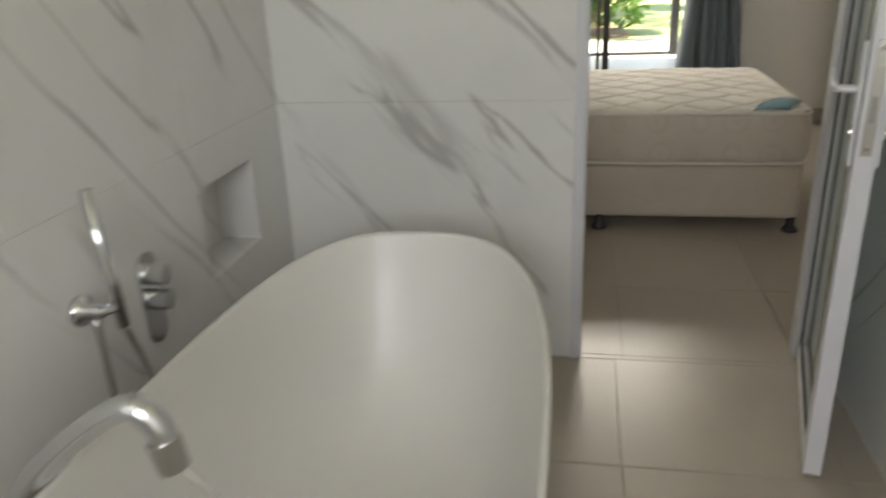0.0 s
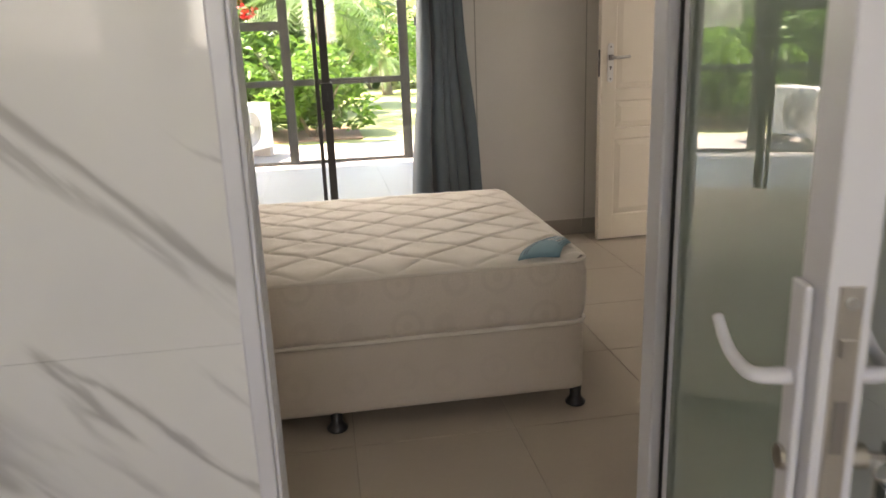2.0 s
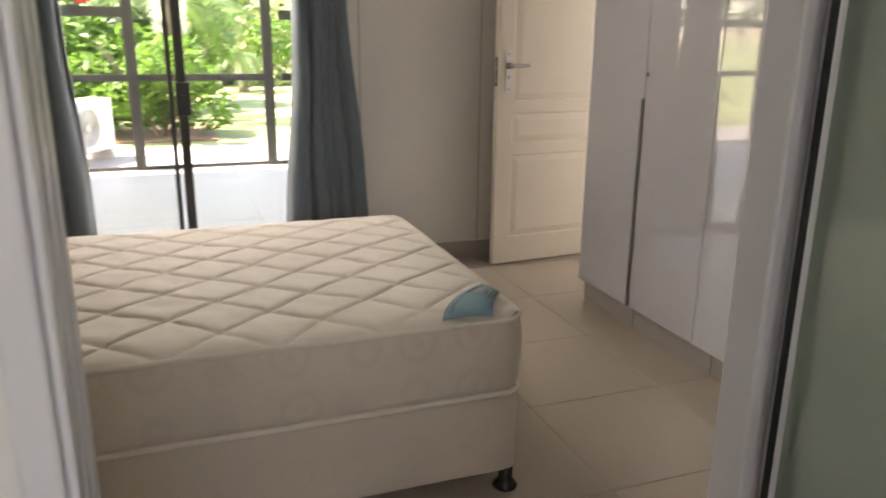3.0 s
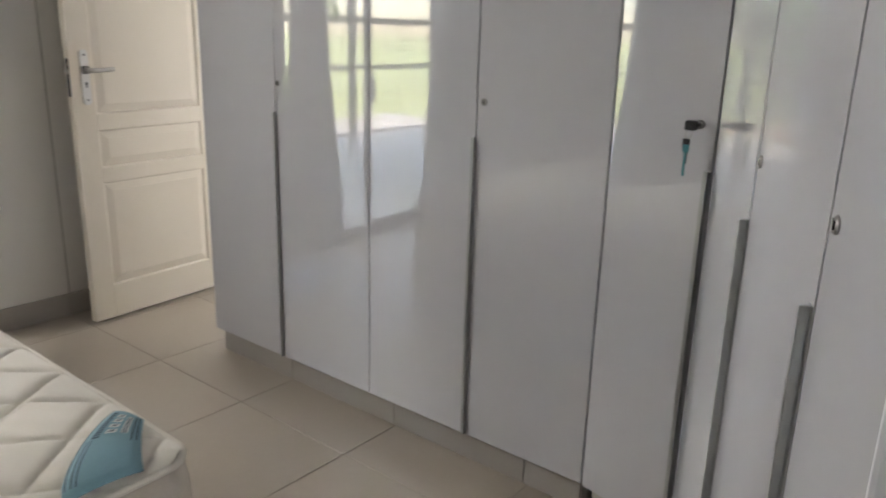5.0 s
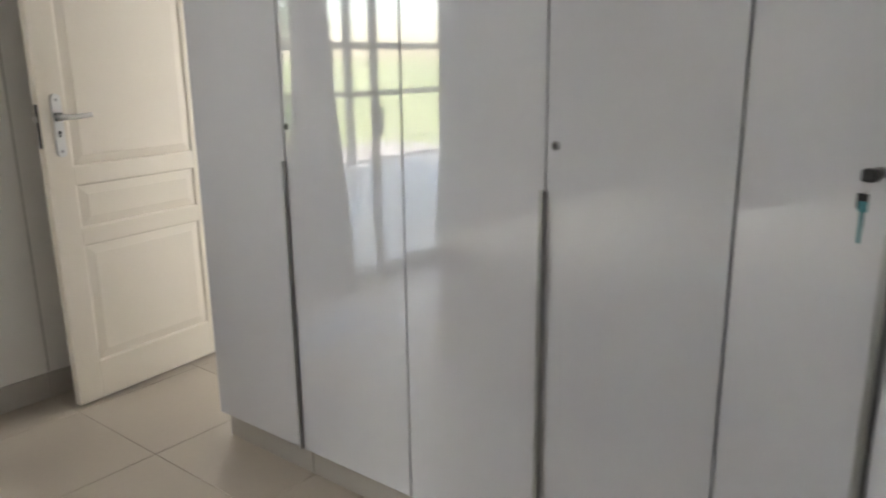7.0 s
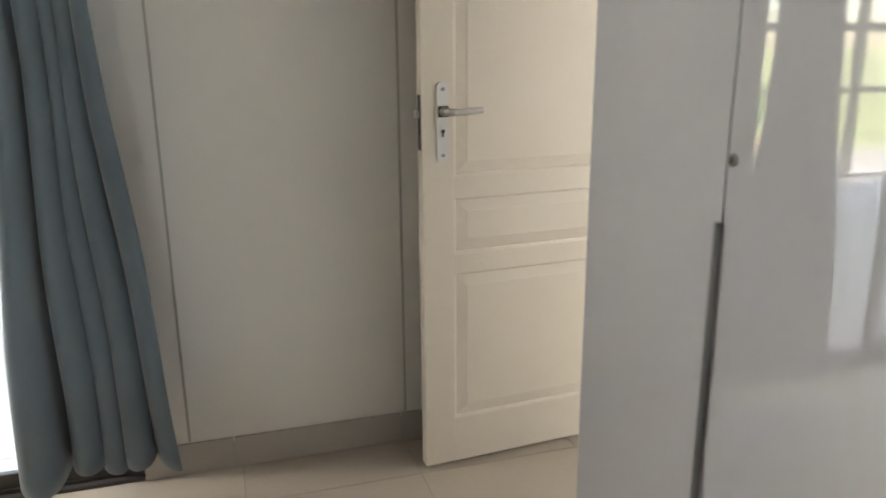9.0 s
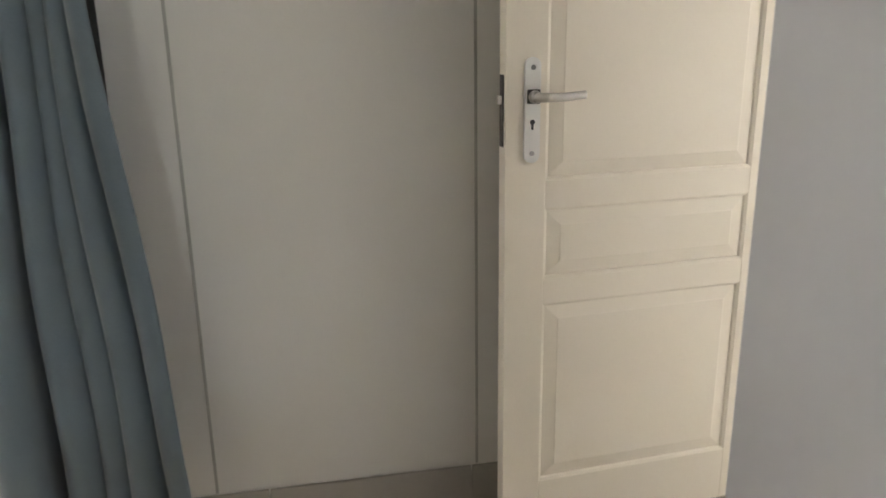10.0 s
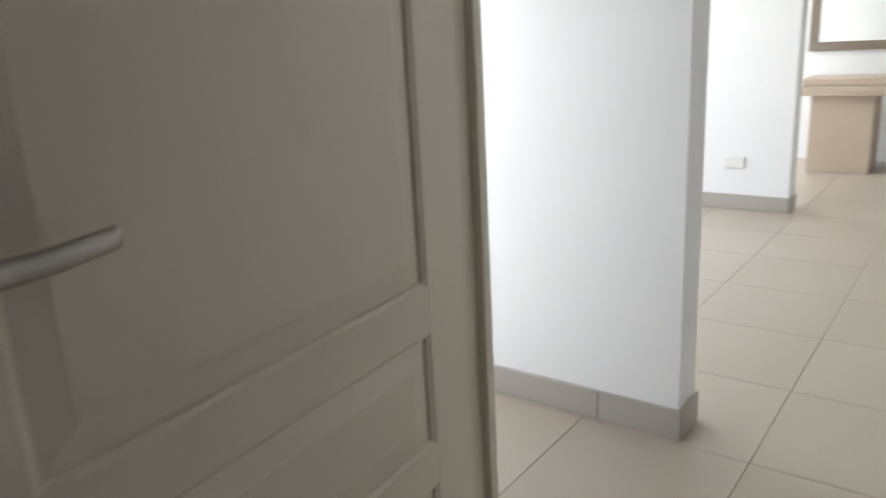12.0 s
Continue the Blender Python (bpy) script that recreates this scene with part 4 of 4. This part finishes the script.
socket(pose(4.06, 6.33, 0.33))
socket(pose(7.37, 6.24, 0.34))
console = thing("console_table", pose(9.2, 5.6, 0), "pale travertine console table with slab legs", "console table")
part("top", box(B(), -0.25, 0.3, -0.75, 0.62, 0.66, 0.74, 0.006), TRAVERTINE, console)
part("apron", box(B(), -0.2, 0.28, -0.68, 0.56, 0.741, 0.80, 0.006), TRAVERTINE, console)
part("leg", box(B(), -0.16, 0.26, 0.0, 0.49, 0.0, 0.659, 0.006), TRAVERTINE, console)
part("leg", box(B(), -0.16, 0.26, -0.66, -0.3, 0.0, 0.659, 0.006), TRAVERTINE, console)
mirror = thing("wall_mirror", pose(9.75, 5.55, 1.62), "large wall mirror in a grey wooden frame", "mirror")
for a in ((-0.72, 0.72, -0.62, -0.54), (-0.72, 0.72, 0.54, 0.62), (-0.72, -0.64, -0.54, 0.54), (0.64, 0.72, -0.54, 0.54)):
    part("frame_bar", box(B(), -0.045, -0.001, *a, 0.006), WOOD_FRAME, mirror)
part("glass", box(B(), -0.02, -0.012, -0.64, 0.64, -0.54, 0.54), MIRROR, mirror)

# ---- veranda and garden ----
structure("ground", box(B(), -400, 400, -300, 700, -0.36, -0.07), GRASS, "lawn running out to the horizon", "ground")
structure("veranda_slab", box(B(), -6.0, 2.78, 5.66, 9.42, -0.30, -0.006), CONCRETE, "concrete veranda slab", "veranda")
structure("veranda_roof", box(B(), -6.0, 2.78, 5.66, 9.5, 2.75, 2.9), CEILING, "white veranda ceiling", "roof")
structure("foundation", box(B(), -2.9, 9.9, -2.4, 5.66, -0.30, -0.012), CONCRETE, "concrete floor slab under the house", "foundation")
structure("foundation", box(B(), 2.78, 9.9, 5.66, 8.4, -0.30, -0.012), CONCRETE, "concrete floor slab under the hall", "foundation")
path_g = structure("garden_path", box(B(), -6, 8, 9.44, 11.3, -0.09, -0.045), CONCRETE, "pale paved strip along the veranda", "path")

screen = thing("veranda_screen", pose(0, 9.36, 0), "dark steel framed veranda screen with glazing bars", "screen", kind="structure")
for x, t in ((-3.2, 0.05), (-1.7, 0.05), (-0.005, 0.05), (1.275, 0.05), (2.6, 0.05)):
    part("post", box(B(), x - t, x + t, -0.03, 0.03, 0.0, 2.75), DARK_STEEL, screen)
part("bottom_rail", box(B(), -6.0, 2.7, -0.02, 0.02, 0.0, 0.035), DARK_STEEL, screen)
for x0, x1 in ((-6.0, -3.25), (-3.15, -1.75), (-1.65, -0.055), (0.045, 1.225), (1.405, 2.55)):
    part("rail", box(B(), x0, x1, -0.022, 0.022, 0.86, 0.925), DARK_STEEL, screen)
for x0, x1 in ((-6.0, -3.25), (-3.15, -1.75), (-1.65, -0.055), (1.405, 2.55)):
    part("rail", box(B(), x0, x1, -0.022, 0.022, 1.45, 1.54), DARK_STEEL, screen)
pillar = structure("veranda_pillar", box(B(), -1.5, -1.22, 9.7, 9.98, -0.05, 2.9, 0.01), WHITE_PAINT, "white painted veranda pillar", "pillar")

ac = thing("air_conditioner", pose(-0.62, 10.35, -0.045, 0, 0, 62), "white outdoor air conditioner unit on a low stand", "air conditioner")
part("case", box(B(), -0.4, 0.4, -0.15, 0.15, 0.10, 0.66, 0.02, 3), WHITE_PLASTIC, ac)
part("fan_ring", lathe(B(), [(0.235, 0), (0.235, 0.015), (0.205, 0.02), (0.2, 0.004)], 32), WHITE_PLASTIC, ac).matrix_local = pose(-0.1, -0.15, 0.38, 90)
part("fan_hub", lathe(B(), [(0.06, 0), (0.05, 0.012), (0.02, 0.016)], 24), GUNMETAL, ac).matrix_local = pose(-0.1, -0.155, 0.38, 90)
for k in range(7):
    part("grille_ring", tube(B(), [(-0.1 + (0.07 + 0.02 * k) * math.cos(a), -0.168, 0.38 + (0.07 + 0.02 * k) * math.sin(a)) for a in (q * math.pi / 8 for q in range(17))], 0.004, 6), GUNMETAL, ac)
for x in (-0.3, 0.3):
    part("stand", box(B(), x - 0.04, x + 0.04, -0.17, 0.17, 0.0, 0.10), CONCRETE, ac)


def leaves(bm, rng, centre, spread, count, size):
    """Small folded leaves scattered through a lumpy volume."""
    lumps = [(Vector((rng.gauss(0, 0.5) * spread[0], rng.gauss(0, 0.5) * spread[1], rng.gauss(0, 0.45) * spread[2])), rng.uniform(0.25, 0.5)) for _ in range(14)]
    for _ in range(count):
        c, r = lumps[rng.randrange(len(lumps))]
        d = Vector((rng.gauss(0, 1), rng.gauss(0, 1), rng.gauss(0, 1))).normalized() * r * (0.6 + 0.4 * rng.random())
        p = Vector(centre) + c + Vector((d.x * spread[0], d.y * spread[1], d.z * spread[2]))
        if p.z < -0.05:
            continue
        s = size * rng.uniform(0.6, 1.4)
        m = Euler((rng.uniform(-1, 1), rng.uniform(-1, 1), rng.uniform(0, 6.3))).to_matrix()
        a, b, c2, d2 = (bm.verts.new(p + m @ Vector(v)) for v in ((0, -s, 0), (s * 0.42, 0, s * 0.12), (0, s, 0), (-s * 0.42, 0, s * 0.12)))
        bm.faces.new((a, b, c2))
        bm.faces.new((a, c2, d2))


def bush(x, y, w, h, mat, seed, label, n=2600, size=0.07):
    rng = random.Random(seed)
    b = thing("bush", pose(x, y, -0.07), label, "bush", "garden bushes")
    st = B()
    for k in range(7):
        a = rng.uniform(0, 6.28)
        tube(st, [(0.05 * math.cos(a), 0.05 * math.sin(a), 0), (0.2 * w * math.cos(a), 0.2 * w * math.sin(a), h * 0.4), (0.4 * w * math.cos(a), 0.4 * w * math.sin(a), h * 0.8)], 0.025, 6, 0.006)
    part("stems", st, BARK, b)
    lv = B()
    leaves(lv, rng, (0, 0, h * 0.5), (w * 0.62, w * 0.5, h * 0.52), n, size)
    part("crown", lv, mat, b)
    return b


def palm(x, y, h, seed, label, fronds=18, length=1.9):
    rng = random.Random(seed)
    p = thing("palm_tree", pose(x, y, -0.07), label, "palm tree", "garden palms")
    lean = rng.uniform(-0.2, 0.2)
    part("trunk", tube(B(), [(0, 0, 0), (lean * 0.3, 0.02, h * 0.35), (lean * 0.7, 0.0, h * 0.7), (lean, 0, h)], 0.15, 10, 0.10), BARK, p)
    cr = B()
    for k in range(fronds):
        a = 2 * math.pi * k / fronds + rng.uniform(-0.2, 0.2)
        rise = rng.uniform(-0.1, 1.0)
        L = length * rng.uniform(0.8, 1.15)
        base = Vector((lean, 0, h))
        rib = []
        for q in range(9):
            f = q / 8
            rib.append(base + Vector((math.cos(a) * L * f, math.sin(a) * L * f, L * (rise * f - (0.55 + rise * 0.6) * f * f))))
        tube(cr, rib[::2], 0.014, 5, 0.004)
        side = Vector((-math.sin(a), math.cos(a), 0))
        for q in range(30):
            f = 0.12 + 0.88 * q / 29
            i = min(int(f * 8), 7)
            o = rib[i].lerp(rib[i + 1], f * 8 - i)
            t = (rib[i + 1] - rib[i]).normalized()
            ll = 0.42 * math.sin(math.pi * min(1, 0.2 + 0.8 * f)) * L / 1.9 + 0.08
            for s in (-1, 1):
                tip = o + (side * s * 0.75 + t * 0.6).normalized() * ll + Vector((0, 0, -0.25 * ll + rng.uniform(-0.03, 0.03)))
                v = [cr.verts.new(c) for c in (o - t * 0.016, o + t * 0.016, tip)]
                cr.faces.new(v)
    part("crown", cr, PALM_LEAF, p)
    return p


palm(0.55, 14.6, 1.9, 3, "feather palm with arching green fronds beside the lawn", 20, 1.9)
palm(-2.2, 16.5, 2.6, 5, "feather palm among the garden bushes", 18, 2.1)
palm(2.1, 21.0, 0.9, 8, "low young palm on the lawn", 16, 1.3)
bush(0.2, 12.4, 1.9, 1.6, LEAF, 11, "bright green leafy bush at the edge of the lawn", 4200, 0.075)
bush(-0.9, 13.2, 1.8, 1.9, LEAF, 12, "tall bright green creeper-covered bush", 4200, 0.085)
bush(-2.6, 13.0, 2.0, 1.8, LEAF_DARK, 13, "dense dark green bush", 3200, 0.09)
bush(-1.6, 15.5, 3.2, 3.4, LEAF_DARK, 14, "tall dark green shrub", 4000, 0.12)
bush(-0.2, 17.5, 2.6, 3.6, LEAF, 15, "tall green tree-like shrub", 4000, 0.12)
bush(-4.5, 15.0, 3.0, 3.0, LEAF, 16, "tall green shrub behind the soil bed", 3000, 0.12)
bush(-6.0, 18.0, 4.0, 4.0, LEAF_DARK, 17, "large dark green shrub", 2600, 0.16)
# far shrubs 18, 19, 21 and 23 have sun glare painted into their leaves
bush(1.9, 24.0, 3.0, 2.0, SUN_PAINTED_LEAF, 18, "green shrub across the lawn, sunlight painted into its leaves", 2600, 0.12)
bush(4.4, 24.0, 3.4, 2.6, SUN_PAINTED_LEAF, 19, "green shrub across the lawn, sunlight painted into its leaves", 2600, 0.12)
bush(7.5, 22.0, 3.6, 3.0, LEAF_DARK, 20, "large green shrub across the lawn", 2600, 0.14)
bush(2.4, 30.0, 7.0, 5.5, SUN_PAINTED_LEAF, 21, "large tree-like shrub at the end of the garden", 3800, 0.25)
bush(-3.0, 28.0, 7.0, 6.5, LEAF_DARK, 22, "large dark tree-like shrub at the end of the garden", 3800, 0.25)
bush(10.0, 30.0, 7.0, 5.5, SUN_PAINTED_LEAF, 23, "large tree-like shrub at the end of the garden", 3000, 0.25)
flowers = B()
frng = random.Random(31)
leaves(flowers, frng, (0, 0, 0), (0.16, 0.1, 0.12), 60, 0.045)
tagged(part("flower_cluster", flowers, FLOWER), "red hibiscus flowers among the leaves", "flowers").location = (-0.65, 12.6, 1.75)
structure("flower_bed", box(B(), -5.0, 0.9, 11.9, 13.6, -0.09, -0.05), SOIL, "bare reddish soil bed under the bushes", "flower bed")


# ---- marble slabs and floor tiles, each a piece ----
SLABS = {}


def slab(sx, sy, sz, mat, bev):
    key = (round(sx, 4), round(sy, 4), round(sz, 4), mat.name)
    if key not in SLABS:
        bm = B()
        box(bm, -sx / 2, sx / 2, -sy / 2, sy / 2, -sz / 2, sz / 2, bev, 1)
        SLABS[key] = finish("tile", bm, mat)
    return SLABS[key]


def tile_piece(parent, x0, x1, y0, y1, z0, z1, mat, bev=0.0012):
    ob = new("tile", slab(x1 - x0, y1 - y0, z1 - z0, mat, bev))
    ob.parent = parent
    ob.location = ((x0 + x1) / 2, (y0 + y1) / 2, (z0 + z1) / 2)


def cuts(lo, hi, first, step):
    c = [lo]
    x = first - step * math.floor((first - lo) / step)
    while x < hi - 1e-4:
        if x > lo + 0.01:
            c.append(x)
        x += step
    return c + [hi]


def tiled_floor(name, x0, x1, y0, y1, fx, fy, step, mat, label, gap=0.0023):
    root = structure(name, box(B(), x0, x1, y0, y1, -0.012, -0.0022), GROUT, label, "floor")
    xs, ys = cuts(x0, x1, fx, step), cuts(y0, y1, fy, step)
    for a, b in zip(xs, xs[1:]):
        for c, d in zip(ys, ys[1:]):
            tile_piece(root, a + gap / 2, b - gap / 2, c + gap / 2, d - gap / 2, -0.009, 0.0, mat)


tiled_floor("floor_bathroom", -0.75, 0.97, -2.2, 1.963, 0.322, 1.41, 0.553, FLOOR_TILE, "glossy beige-grey bathroom floor tiles")
tiled_floor("floor_bedroom", -2.62, 2.83, 1.963, 5.515, 1.45, 3.64, 0.55, FLOOR_TILE, "glossy beige-grey bedroom floor tiles")
tiled_floor("floor_hall", 2.83, 9.75, 3.12, 8.2, 4.04, 5.80, 0.553, FLOOR_TILE, "glossy beige-grey hall floor tiles")
tiled_floor("floor_veranda", -6.0, 2.78, 5.66, 9.42, 1.43, 5.80, 0.56, VERANDA_TILE, "pale tiled veranda floor")

ZS = [0.0, 0.85, 2.05, H]
for a, b in zip(ZS, ZS[1:]):
    for c, d in ((-0.745, 0.1775),):
        tile_piece(wall_bath_door, c, d, 1.965, 1.979, a + 0.0004, b - 0.0004, MARBLE, 0.0)
    tile_piece(wall_bath_door, 0.952, 0.9595, 1.965, 1.979, a + 0.0004, b - 0.0004, MARBLE, 0.0)
    for c, d in ((-2.2, -1.0), (-1.0, 0.2), (0.2, 1.405)):
        tile_piece(wall_bath_left, -0.752, -0.740, c + 0.0004, d - 0.0004, a + 0.0004, b - 0.0004, MARBLE, 0.0)
        tile_piece(wall_bath_right, 0.960, 0.972, c + 0.0004, (1.965 if d > 1 else d) - 0.0004, a + 0.0004, b - 0.0004, MARBLE, 0.0)
    tile_piece(wall_bath_left, -0.752, -0.740, 1.725, 1.965, a + 0.0004, b - 0.0004, MARBLE, 0.0)
for a, b in ((0.001, 0.491), (0.736, 0.8496), (0.8504, 2.0496), (2.0504, H - 0.0004)):
    tile_piece(wall_bath_left, -0.752, -0.740, 1.406, 1.724, a, b, MARBLE, 0.0)
